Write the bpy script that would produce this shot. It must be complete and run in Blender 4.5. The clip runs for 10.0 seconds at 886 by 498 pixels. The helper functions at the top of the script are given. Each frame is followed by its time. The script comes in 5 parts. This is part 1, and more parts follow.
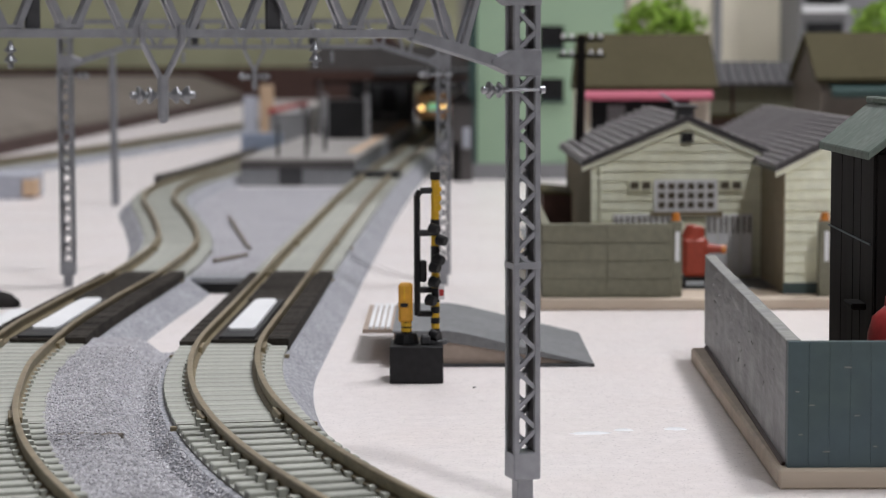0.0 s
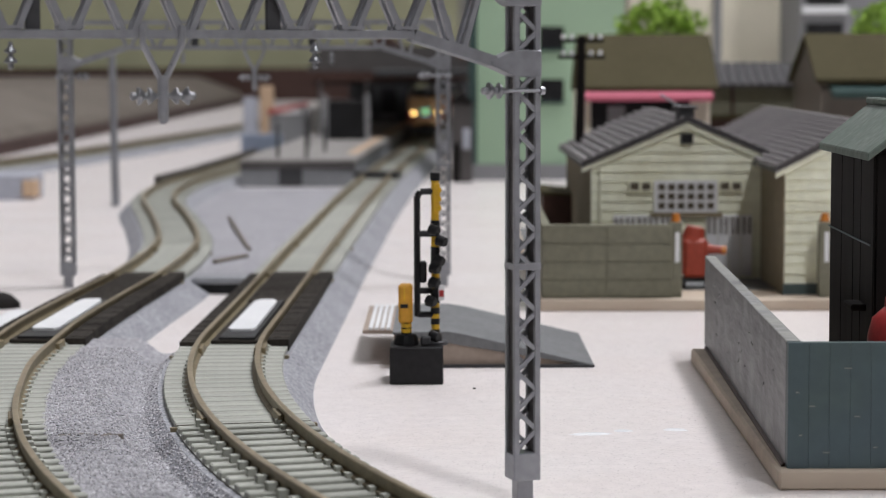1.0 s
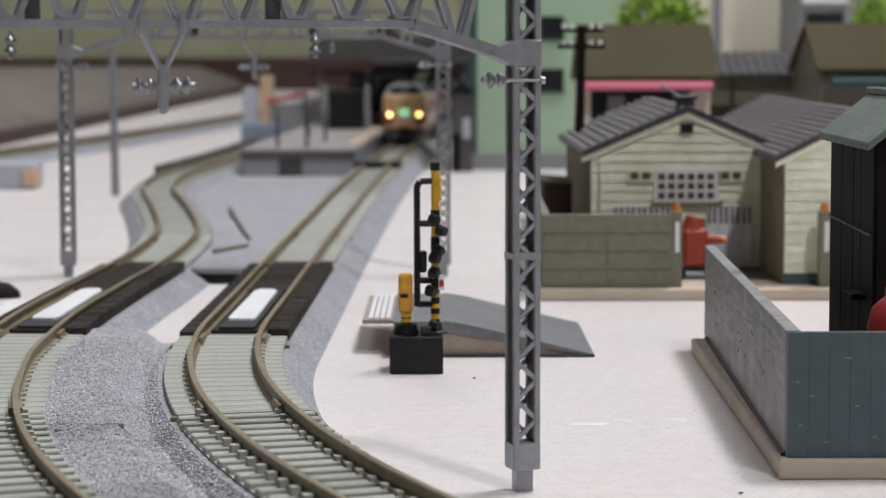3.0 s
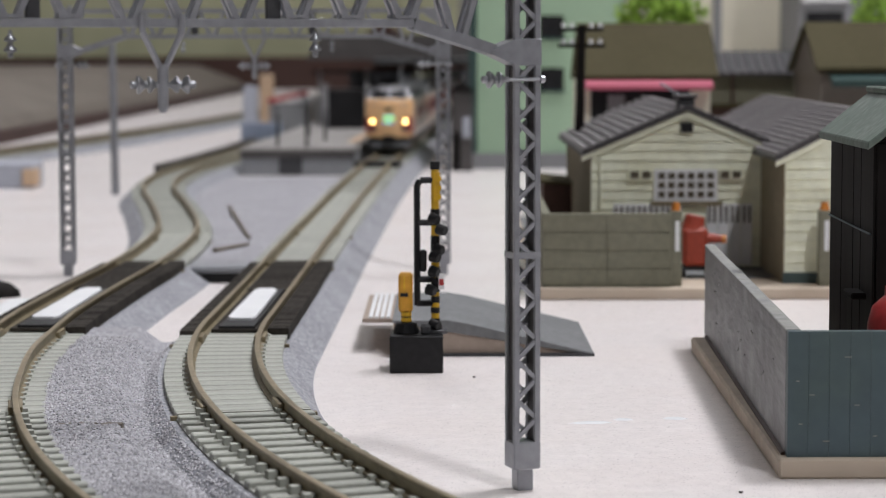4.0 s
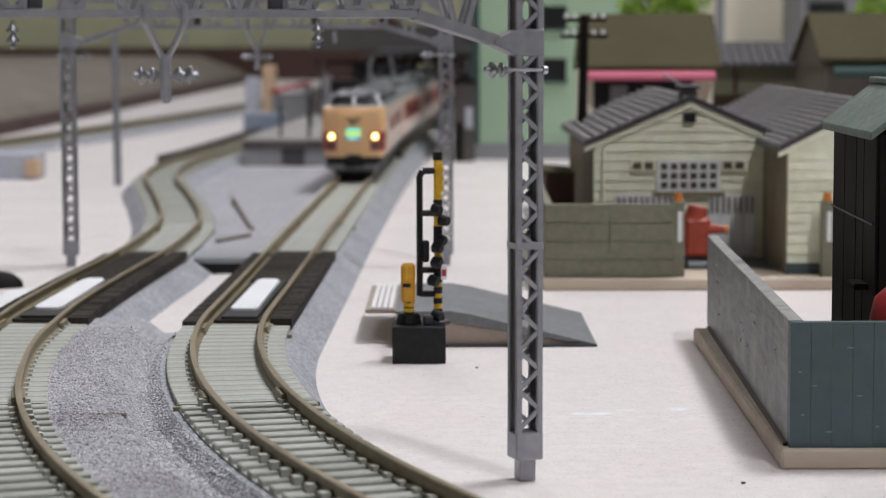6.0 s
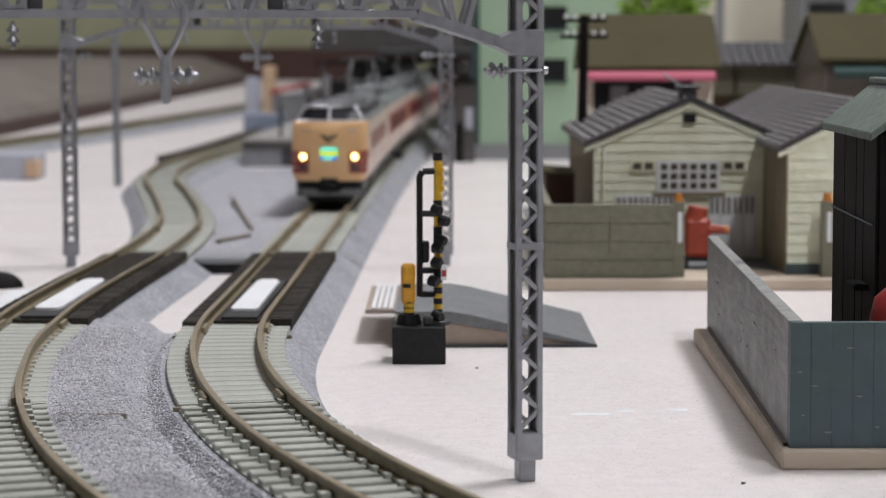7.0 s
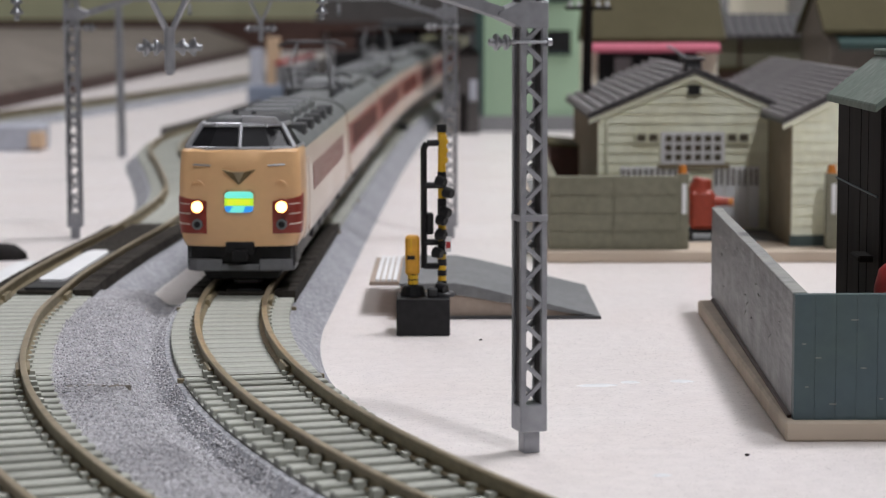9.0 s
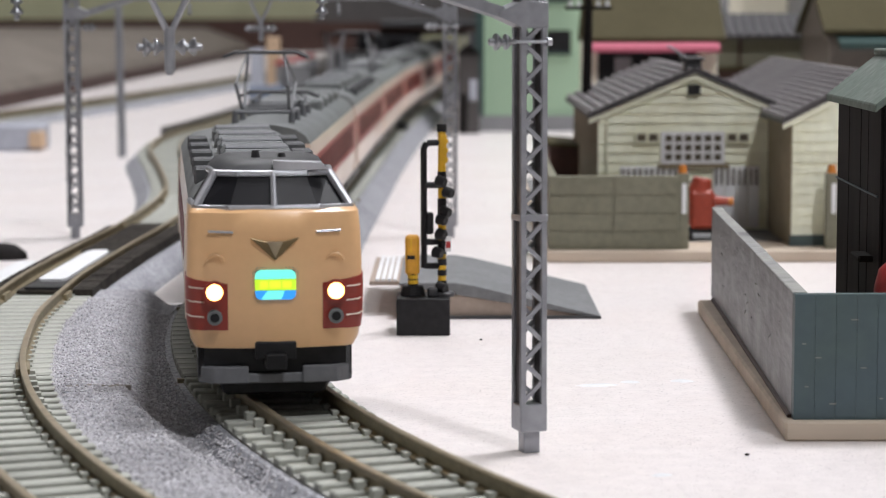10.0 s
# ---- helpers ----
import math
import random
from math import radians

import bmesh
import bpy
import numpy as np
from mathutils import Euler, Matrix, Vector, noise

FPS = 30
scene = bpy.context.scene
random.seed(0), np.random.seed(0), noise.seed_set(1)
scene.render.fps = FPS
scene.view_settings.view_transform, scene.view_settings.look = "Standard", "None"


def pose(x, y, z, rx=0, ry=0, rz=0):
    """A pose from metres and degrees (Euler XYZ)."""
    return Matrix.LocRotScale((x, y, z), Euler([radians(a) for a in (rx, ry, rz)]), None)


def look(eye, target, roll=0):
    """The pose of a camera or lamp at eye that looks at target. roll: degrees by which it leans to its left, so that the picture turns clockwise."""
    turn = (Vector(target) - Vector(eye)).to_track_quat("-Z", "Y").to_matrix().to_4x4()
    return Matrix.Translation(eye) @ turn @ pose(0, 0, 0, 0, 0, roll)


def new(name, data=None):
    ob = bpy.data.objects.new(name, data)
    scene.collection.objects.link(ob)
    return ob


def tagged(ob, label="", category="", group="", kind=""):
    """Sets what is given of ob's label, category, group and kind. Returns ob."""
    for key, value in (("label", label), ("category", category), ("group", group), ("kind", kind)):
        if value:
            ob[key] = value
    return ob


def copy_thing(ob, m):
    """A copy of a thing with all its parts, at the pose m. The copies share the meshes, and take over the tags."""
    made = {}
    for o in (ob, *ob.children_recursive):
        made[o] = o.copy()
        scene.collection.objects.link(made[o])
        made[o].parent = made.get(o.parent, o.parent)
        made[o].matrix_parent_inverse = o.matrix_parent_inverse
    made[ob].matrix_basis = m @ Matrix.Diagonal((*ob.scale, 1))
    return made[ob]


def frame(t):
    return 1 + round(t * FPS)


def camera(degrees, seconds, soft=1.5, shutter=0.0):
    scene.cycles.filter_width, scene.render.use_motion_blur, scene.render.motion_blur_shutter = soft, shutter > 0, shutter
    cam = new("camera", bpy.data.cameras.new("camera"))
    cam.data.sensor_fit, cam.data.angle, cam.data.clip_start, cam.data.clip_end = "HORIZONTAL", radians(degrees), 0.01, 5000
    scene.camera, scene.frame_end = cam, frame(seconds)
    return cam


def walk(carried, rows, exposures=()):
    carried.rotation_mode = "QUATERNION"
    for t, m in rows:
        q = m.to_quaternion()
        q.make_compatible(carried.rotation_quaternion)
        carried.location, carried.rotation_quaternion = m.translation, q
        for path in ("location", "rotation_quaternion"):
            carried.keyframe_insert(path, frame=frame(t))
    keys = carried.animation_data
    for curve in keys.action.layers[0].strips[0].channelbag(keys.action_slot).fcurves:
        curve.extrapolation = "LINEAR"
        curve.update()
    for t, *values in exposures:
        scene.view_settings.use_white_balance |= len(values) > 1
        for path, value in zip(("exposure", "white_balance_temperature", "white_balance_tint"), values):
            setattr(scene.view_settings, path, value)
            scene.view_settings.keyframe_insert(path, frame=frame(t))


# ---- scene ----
# The lens is a long one: a model railway on a board, seen from two hand's widths away.
LENS = 22.18
cam = camera(LENS, 10.0, soft=1.0)
cam.data.dof.use_dof = True
cam.data.dof.focus_distance = 0.292
cam.data.dof.aperture_fstop = 60.0
K = 0.001           # the plan below is in millimetres
F_PX, TILT, EYE_Z, ROLL = 4000.0, -4.802, 49.5, -0.12


def aim(dx, dy):
    """The camera's pose: its tripod stays, its head nods by a shift of the picture."""
    return pose(0, 0, EYE_Z * K, 90 + TILT + math.degrees(math.atan(dy / F_PX)), 0, math.degrees(math.atan(dx / F_PX))) @ pose(0, 0, 0, 0, 0, ROLL)


walk(cam, [(t, aim(dx, dy)) for t, dx, dy in (
    (0.0, 0, 0), (0.5, 0, 4.6), (1.0, 0, 1.5), (1.5, 0, -7.7), (2.0, 0, -10.7), (2.5, 0, -15.3), (2.7, 0, -16),
    (3.8, 0, -18), (4.0, 0, -18.4), (4.5, 4.6, -32.2), (5.0, 4.6, -33.7), (5.5, 4.6, -35.2), (7.0, 4.6, -34.2),
    (7.5, 4.6, -36.8), (8.0, 9.2, -55.1), (8.5, 9.2, -69.0), (9.0, 12.2, -84.2), (9.5, 12.2, -87.3), (10.0, 12.2, -84.6))],
    exposures=[(0.0, -0.19), (9.5, -0.2), (9.7, -0.12), (10.0, 0.12)])

# ---- light: a room with three round ceiling lamps, the back one an added fill ----
world = bpy.data.worlds.new("room_air")
scene.world = world
world.use_nodes = True
world.node_tree.nodes["Background"].inputs[0].default_value = (0.9, 0.93, 1.0, 1)
world.node_tree.nodes["Background"].inputs[1].default_value = 0.06


def lamp(name, x, y, z, size, watts, colour, target):
    data = bpy.data.lights.new(name, "AREA")
    data.shape, data.size, data.energy, data.color = "DISK", size, watts, colour
    ob = new(name, data)
    ob.matrix_world = look((x, y, z), target)
    return ob


lamp("ceiling_light_key", 0.46, 0.62, 1.55, 0.46, 30, (0.955, 0.95, 1.0), (0, 0.5, 0))
lamp("ceiling_light_front", 0.48, -0.60, 1.50, 0.15, 12.3, (0.955, 0.955, 1.0), (0.05, 0.5, 0))
# Unseen fill, added to brighten the far end of the board.
lamp("fill_light_back", -0.3, 2.0, 1.55, 0.6, 15, (0.95, 0.95, 1.0), (-0.2, 1.8, 0))


# ---- materials ----
def mat(name, colour, rough=0.6, metal=0.0, vary=0.12, grain=900.0, bump=0.15, depth=0.0002, stain=60.0, colour2=None, amount=0.5,
        spec=0.5, island=0.0, glow=0.0, glow_colour=None, stretch=(1, 1, 1), coat=0.0):
    """A procedural surface: base colour with fine grain and broad stains, and a fine relief."""
    m = bpy.data.materials.new(name)
    m.use_nodes = True
    nt = m.node_tree
    bsdf = nt.nodes["Principled BSDF"]
    tc = nt.nodes.new("ShaderNodeTexCoord")
    mp = nt.nodes.new("ShaderNodeMapping")
    mp.inputs["Scale"].default_value = stretch
    nt.links.new(tc.outputs["Object"], mp.inputs[0])
    n1 = nt.nodes.new("ShaderNodeTexNoise")
    n1.inputs["Scale"].default_value, n1.inputs["Detail"].default_value = grain, 4.0
    n2 = nt.nodes.new("ShaderNodeTexNoise")
    n2.inputs["Scale"].default_value, n2.inputs["Detail"].default_value = stain, 5.0
    nt.links.new(mp.outputs[0], n1.inputs["Vector"])
    nt.links.new(tc.outputs["Object"], n2.inputs["Vector"])
    mix = nt.nodes.new("ShaderNodeMix")
    mix.data_type = "RGBA"
    c2 = colour2 or tuple(c * 0.72 for c in colour)
    mix.inputs[6].default_value, mix.inputs[7].default_value = (*colour, 1), (*c2, 1)
    ramp = nt.nodes.new("ShaderNodeMapRange")
    ramp.inputs[1].default_value, ramp.inputs[2].default_value = 0.42, 0.68
    ramp.inputs[4].default_value = amount
    nt.links.new(n2.outputs[0], ramp.inputs[0])
    nt.links.new(ramp.outputs[0], mix.inputs[0])
    hsv = nt.nodes.new("ShaderNodeHueSaturation")
    val = nt.nodes.new("ShaderNodeMapRange")
    val.inputs[1].default_value, val.inputs[2].default_value = 0.3, 0.7
    val.inputs[3].default_value, val.inputs[4].default_value = 1 - vary, 1 + vary
    nt.links.new(n1.outputs[0], val.inputs[0])
    last = val.outputs[0]
    if island:
        info = nt.nodes.new("ShaderNodeObjectInfo")
        geo = nt.nodes.new("ShaderNodeNewGeometry")
        add = nt.nodes.new("ShaderNodeMath")
        add.operation = "ADD"
        fra = nt.nodes.new("ShaderNodeMath")
        fra.operation = "FRACT"
        nt.links.new(info.outputs["Random"], add.inputs[0])
        nt.links.new(geo.outputs["Random Per Island"], add.inputs[1])
        nt.links.new(add.outputs[0], fra.inputs[0])
        rng = nt.nodes.new("ShaderNodeMapRange")
        rng.inputs[3].default_value, rng.inputs[4].default_value = 1 - island, 1 + island
        nt.links.new(fra.outputs[0], rng.inputs[0])
        mul = nt.nodes.new("ShaderNodeMath")
        mul.operation = "MULTIPLY"
        nt.links.new(last, mul.inputs[0])
        nt.links.new(rng.outputs[0], mul.inputs[1])
        last = mul.outputs[0]
    nt.links.new(last, hsv.inputs["Value"])
    nt.links.new(mix.outputs[2], hsv.inputs["Color"])
    nt.links.new(hsv.outputs[0], bsdf.inputs["Base Color"])
    rr = nt.nodes.new("ShaderNodeMapRange")
    rr.inputs[3].default_value, rr.inputs[4].default_value = max(0.03, rough - 0.12), min(1, rough + 0.12)
    nt.links.new(n2.outputs[0], rr.inputs[0])
    nt.links.new(rr.outputs[0], bsdf.inputs["Roughness"])
    bsdf.inputs["Metallic"].default_value = metal
    bsdf.inputs["Specular IOR Level"].default_value = spec
    bsdf.inputs["Coat Weight"].default_value = coat
    if bump:
        bp = nt.nodes.new("ShaderNodeBump")
        bp.inputs["Strength"].default_value, bp.inputs["Distance"].default_value = bump, depth
        nt.links.new(n1.outputs[0], bp.inputs["Height"])
        nt.links.new(bp.outputs[0], bsdf.inputs["Normal"])
    if glow:
        bsdf.inputs["Emission Color"].default_value = (*(glow_colour or colour), 1)
        bsdf.inputs["Emission Strength"].default_value = glow
    return m


M = {
    "board": mat("white_board", (0.80, 0.75, 0.735), 0.34, vary=0.05, grain=420, bump=0.3, depth=0.0004, stain=32, colour2=(0.73, 0.665, 0.635), amount=0.5),
    "ballast": mat("grey_ballast_print", (0.35, 0.346, 0.368), 0.9, vary=0.2, grain=1500, bump=0.5, depth=0.0005, stain=60, colour2=(0.30, 0.295, 0.315)),
    "roadbed": mat("moulded_grey_roadbed", (0.31, 0.315, 0.34), 0.75, vary=0.35, grain=1600, bump=0.6, depth=0.0004, stain=70),
    "grain": mat("loose_ballast_grain", (0.47, 0.465, 0.485), 0.7, vary=0.1, grain=900, bump=0, island=0.28),
    "sleeper": mat("pale_concrete_sleeper", (0.385, 0.395, 0.35), 0.7, vary=0.08, grain=1200, stain=50, island=0.06),
    "between": mat("pale_ballast_between_sleepers", (0.33, 0.335, 0.30), 0.85, vary=0.25, grain=1700, bump=0.6, depth=0.0004),
    "bed": mat("pale_moulded_track_bed", (0.37, 0.375, 0.335), 0.8, vary=0.1, grain=1500, bump=0.3, stain=60),
    "rail": mat("browned_rail_side", (0.235, 0.193, 0.12), 0.5, metal=0.3, vary=0.2, grain=700, stain=90),
    "railtop": mat("brass_rail_head", (0.42, 0.35, 0.24), 0.35, metal=0.8, vary=0.15, grain=600),
    "deck": mat("dark_timber_crossing_deck", (0.036, 0.031, 0.026), 0.9, spec=0.2, island=0.3, vary=0.35, grain=1200, bump=0.4, stretch=(1, 0.2, 1)),
    "white": mat("white_paint_plate", (0.78, 0.79, 0.80), 0.5, vary=0.03, stain=80, colour2=(0.66, 0.67, 0.69)),
    "steel": mat("silver_grey_moulded_plastic", (0.33, 0.34, 0.365), 0.33, metal=0.45, vary=0.1, grain=800, stain=120, colour2=(0.17, 0.175, 0.19)),
    "silver": mat("bright_silver_trim", (0.54, 0.55, 0.58), 0.3, metal=0.7, vary=0.05),
    "bronze": mat("dull_bronze_badge", (0.19, 0.14, 0.07), 0.4, metal=0.6, vary=0.1),
    "chrome": mat("polished_silver_plastic", (0.36, 0.37, 0.39), 0.36, metal=0.85, vary=0.08),
    "black": mat("black_plastic", (0.009, 0.009, 0.01), 0.42, spec=0.3, vary=0.3, stain=90, colour2=(0.02, 0.02, 0.022)),
    "yellow": mat("warning_yellow", (0.72, 0.43, 0.02), 0.45, vary=0.1, stain=200),
    "amber": mat("amber_yellow_plastic", (0.68, 0.34, 0.03), 0.45, vary=0.1, stain=200),
    "orange": mat("orange_plastic", (0.55, 0.19, 0.03), 0.4, vary=0.1),
    "red": mat("red_plastic", (0.40, 0.035, 0.035), 0.38, vary=0.12, stain=150),
    "cartred": mat("dull_orange_red_paint", (0.36, 0.055, 0.03), 0.5, vary=0.15, stain=150),
    "cream": mat("cream_train_paint", (0.76, 0.47, 0.24), 0.3, vary=0.02, bump=0.03, stain=40, colour2=(0.72, 0.44, 0.22), coat=0.2),
    "creamside": mat("pale_cream_train_paint", (0.74, 0.60, 0.50), 0.32, vary=0.02, bump=0.03, stain=40, colour2=(0.70, 0.56, 0.46), coat=0.3),
    "crimson": mat("crimson_train_paint", (0.30, 0.035, 0.022), 0.35, vary=0.05, bump=0.03, stain=60),
    "band": mat("glossy_crimson_stripe", (0.30, 0.028, 0.018), 0.36, spec=0.5, vary=0.05, bump=0.02, stain=60),
    "redglass": mat("crimson_tinted_window", (0.19, 0.028, 0.03), 0.4, vary=0.03, bump=0, stain=60),
    "bandglass": mat("dark_red_tinted_window", (0.10, 0.02, 0.018), 0.5, spec=0.2, vary=0.03, bump=0, stain=60),
    "paleblue": mat("pale_blue_grey_card", (0.42, 0.44, 0.50), 0.6, stain=60),
    # Also carries the painted shadow on the masts' side webs.
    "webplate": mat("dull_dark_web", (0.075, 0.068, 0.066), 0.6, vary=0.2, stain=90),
    "roofrib": mat("pale_roof_rib", (0.31, 0.29, 0.295), 0.55, vary=0.2, stain=120),
    "traingrey": mat("grey_train_roof", (0.17, 0.18, 0.18), 0.5, vary=0.1, stain=60),
    "darkgrey": mat("dark_grey_plastic", (0.045, 0.046, 0.05), 0.5, vary=0.15, stain=60),
    "louvre": mat("grey_roof_louvre", (0.075, 0.077, 0.08), 0.45, vary=0.12, stain=60),
    "skirt": mat("grey_train_skirt", (0.15, 0.155, 0.165), 0.45, vary=0.1),
    "glass": mat("dark_train_glass", (0.010, 0.010, 0.012), 0.42, spec=0.2, vary=0.0, bump=0, stain=30),
    "lamp": mat("lit_headlamp", (1.0, 0.8, 0.4), 0.3, bump=0, vary=0, glow=13.0, glow_colour=(1.0, 0.72, 0.30)),
    "lamprim": mat("lit_headlamp_reflector", (1.0, 0.7, 0.3), 0.3, bump=0, vary=0, glow=5.5, glow_colour=(1.0, 0.58, 0.17)),
    "diffuser": mat("lit_lamp_diffuser", (0.9, 0.9, 0.9), 0.5, bump=0, vary=0, glow=4.0, glow_colour=(1, 0.98, 0.95)),
    "sign_aqua": mat("lit_sign_aqua", (0.2, 0.8, 0.7), 0.3, bump=0, vary=0, glow=0.8, glow_colour=(0.15, 0.85, 0.7)),
    "sign_lime": mat("lit_sign_lime", (0.5, 0.8, 0.05), 0.3, bump=0, vary=0, glow=0.8, glow_colour=(0.45, 0.85, 0.02)),
    "sign_yellow": mat("lit_sign_yellow", (0.8, 0.8, 0.05), 0.3, bump=0, vary=0, glow=0.8, glow_colour=(0.8, 0.8, 0.03)),
    "sign_blue": mat("lit_sign_blue", (0.05, 0.3, 0.8), 0.3, bump=0, vary=0, glow=0.8, glow_colour=(0.02, 0.28, 0.8)),
    "house": mat("pale_yellow_clapboard", (0.84, 0.86, 0.70), 0.65, vary=0.06, grain=500, stain=110, colour2=(0.66, 0.65, 0.46), amount=0.5, island=0.05),
    # Dark ochre: shade painted on the house's side walls, and the lintel's brown.
    "houseshade": mat("ochre_shade_and_lintel", (0.25, 0.21, 0.135), 0.75, vary=0.15, stain=80),
    "paneglass": mat("dark_brown_window_pane", (0.09, 0.075, 0.05), 0.4, vary=0.1),
    "roof": mat("dark_grey_ribbed_roof", (0.05, 0.047, 0.05), 0.5, vary=0.15, stain=70, colour2=(0.08, 0.072, 0.072)),
    "block": mat("olive_grey_block_fence", (0.195, 0.19, 0.137), 0.75, vary=0.12, grain=700, stain=70, colour2=(0.15, 0.145, 0.10)),
    "wood": mat("pale_basswood_strip", (0.54, 0.455, 0.36), 0.65, vary=0.1, grain=300, stain=60, stretch=(0.15, 1, 1), colour2=(0.45, 0.365, 0.28)),
    "slate": mat("blue_grey_painted_boards", (0.06, 0.093, 0.106), 0.5, vary=0.1, grain=500, stain=60, colour2=(0.06, 0.092, 0.08), amount=0.8),
    "slateside": mat("rough_grey_painted_card", (0.145, 0.146, 0.146), 0.45, vary=0.25, grain=420, bump=0.6, depth=0.0007, stain=140, colour2=(0.12, 0.12, 0.122), amount=0.9, stretch=(1, 0.3, 1.2)),
    "slateedge": mat("worn_grey_card_edge", (0.27, 0.27, 0.25), 0.7, vary=0.15, grain=500, stain=150, colour2=(0.24, 0.24, 0.24), amount=0.9),
    "asphalt": mat("grey_printed_asphalt", (0.17, 0.175, 0.18), 0.7, vary=0.15, grain=900, stain=70),
    "brownside": mat("brown_card_side", (0.36, 0.29, 0.24), 0.75, vary=0.08, stain=70),
    "green": mat("mint_green_wall", (0.34, 0.48, 0.33), 0.55, vary=0.04, stain=30, colour2=(0.30, 0.43, 0.30)),
    "teal": mat("dark_teal_trim", (0.032, 0.07, 0.064), 0.5),
    "brownroof": mat("olive_brown_roof", (0.078, 0.068, 0.036), 0.85, spec=0.15, vary=0.1, stain=40),
    "pink": mat("pink_awning", (0.62, 0.15, 0.22), 0.5, vary=0.05),
    "beige": mat("beige_wall", (0.76, 0.71, 0.58), 0.7, vary=0.04, stain=20),
    "greywall": mat("grey_facade", (0.23, 0.23, 0.24), 0.6, vary=0.06, stain=30),
    "leaf": mat("bright_green_foliage", (0.27, 0.43, 0.06), 0.8, vary=0.3, grain=800, island=0.35),
    "moss": mat("mossy_green_roof", (0.10, 0.135, 0.112), 0.55, vary=0.25, grain=900, stain=260, colour2=(0.19, 0.22, 0.195), amount=0.7),
    "blackwood": mat("black_stained_boards", (0.010, 0.0085, 0.008), 0.65, spec=0.12, vary=0.3, grain=400, stretch=(1, 1, 0.15), stain=60, colour2=(0.02, 0.017, 0.016)),
    "olive": mat("olive_painted_wall", (0.40, 0.40, 0.26), 0.8, vary=0.05, stain=12),
    "plum": mat("dark_red_brown_wood", (0.055, 0.022, 0.015), 0.6, vary=0.2, stain=30),
    "taupe": mat("taupe_corrugated_card", (0.20, 0.172, 0.145), 0.8, vary=0.1, stain=25),
    "platform": mat("grey_platform_side", (0.27, 0.28, 0.295), 0.7, vary=0.1, stain=50),
    "paving": mat("platform_paving", (0.30, 0.285, 0.27), 0.7, vary=0.12, stain=50),
    "tan": mat("tan_platform_edge", (0.62, 0.44, 0.29), 0.7, vary=0.06),
    "wall": mat("room_wall_paper", (0.34, 0.33, 0.31), 0.8, vary=0.03, grain=200, stain=4),
    "floorwood": mat("room_floor_wood", (0.16, 0.10, 0.06), 0.5, vary=0.15, grain=60, stain=6),
    "blue": mat("dusty_blue_plastic", (0.22, 0.26, 0.34), 0.5),
}


def granular(m, scale, spread):
    """Turns a surface into loose grains: every cell has its own shade and height."""
    nt = m.node_tree
    bsdf = nt.nodes["Principled BSDF"]
    tc = nt.nodes.new("ShaderNodeTexCoord")
    vor = nt.nodes.new("ShaderNodeTexVoronoi")
    vor.inputs["Scale"].default_value = scale
    nt.links.new(tc.outputs["Object"], vor.inputs["Vector"])
    sep = nt.nodes.new("ShaderNodeSeparateColor")
    nt.links.new(vor.outputs["Color"], sep.inputs[0])
    rng = nt.nodes.new("ShaderNodeMapRange")
    rng.inputs[3].default_value, rng.inputs[4].default_value = 1 - spread, 1 + spread
    nt.links.new(sep.outputs[0], rng.inputs[0])
    hsv = nt.nodes.new("ShaderNodeHueSaturation")
    nt.links.new(bsdf.inputs["Base Color"].links[0].from_socket, hsv.inputs["Color"])
    nt.links.new(rng.outputs[0], hsv.inputs["Value"])
    nt.links.new(hsv.outputs[0], bsdf.inputs["Base Color"])
    bp = nt.nodes.new("ShaderNodeBump")
    bp.inputs["Strength"].default_value, bp.inputs["Distance"].default_value, bp.invert = 0.2, 0.0003, True
    nt.links.new(vor.outputs["Distance"], bp.inputs["Height"])
    nt.links.new(bp.outputs[0], bsdf.inputs["Normal"])


def glitter(m, scale, share, tilt):
    """A thin varnish with tiny flakes, each lying at its own angle."""
    nt = m.node_tree
    bsdf = nt.nodes["Principled BSDF"]
    tc = nt.nodes.new("ShaderNodeTexCoord")
    vor = nt.nodes.new("ShaderNodeTexVoronoi")
    vor.inputs["Scale"].default_value = scale
    nt.links.new(tc.outputs["Object"], vor.inputs["Vector"])
    sep = nt.nodes.new("ShaderNodeSeparateColor")
    nt.links.new(vor.outputs["Color"], sep.inputs[0])
    pick = nt.nodes.new("ShaderNodeMath")
    pick.operation, pick.inputs[1].default_value = "LESS_THAN", share
    nt.links.new(sep.outputs[2], pick.inputs[0])
    off = nt.nodes.new("ShaderNodeVectorMath")
    off.operation = "MULTIPLY_ADD"
    off.inputs[1].default_value, off.inputs[2].default_value = (tilt, tilt, 0), (-tilt * 0.35, -tilt * 1.05, 1)
    nt.links.new(vor.outputs["Color"], off.inputs[0])
    unit = nt.nodes.new("ShaderNodeVectorMath")
    unit.operation = "NORMALIZE"
    nt.links.new(off.outputs[0], unit.inputs[0])
    nt.links.new(pick.outputs[0], bsdf.inputs["Coat Weight"])
    nt.links.new(unit.outputs[0], bsdf.inputs["Coat Normal"])
    bsdf.inputs["Coat Roughness"].default_value = 0.17


glitter(M["board"], 6000, 0.14, 1.0)
granular(M["ballast"], 2400, 0.36)
granular(M["roadbed"], 2600, 0.3)

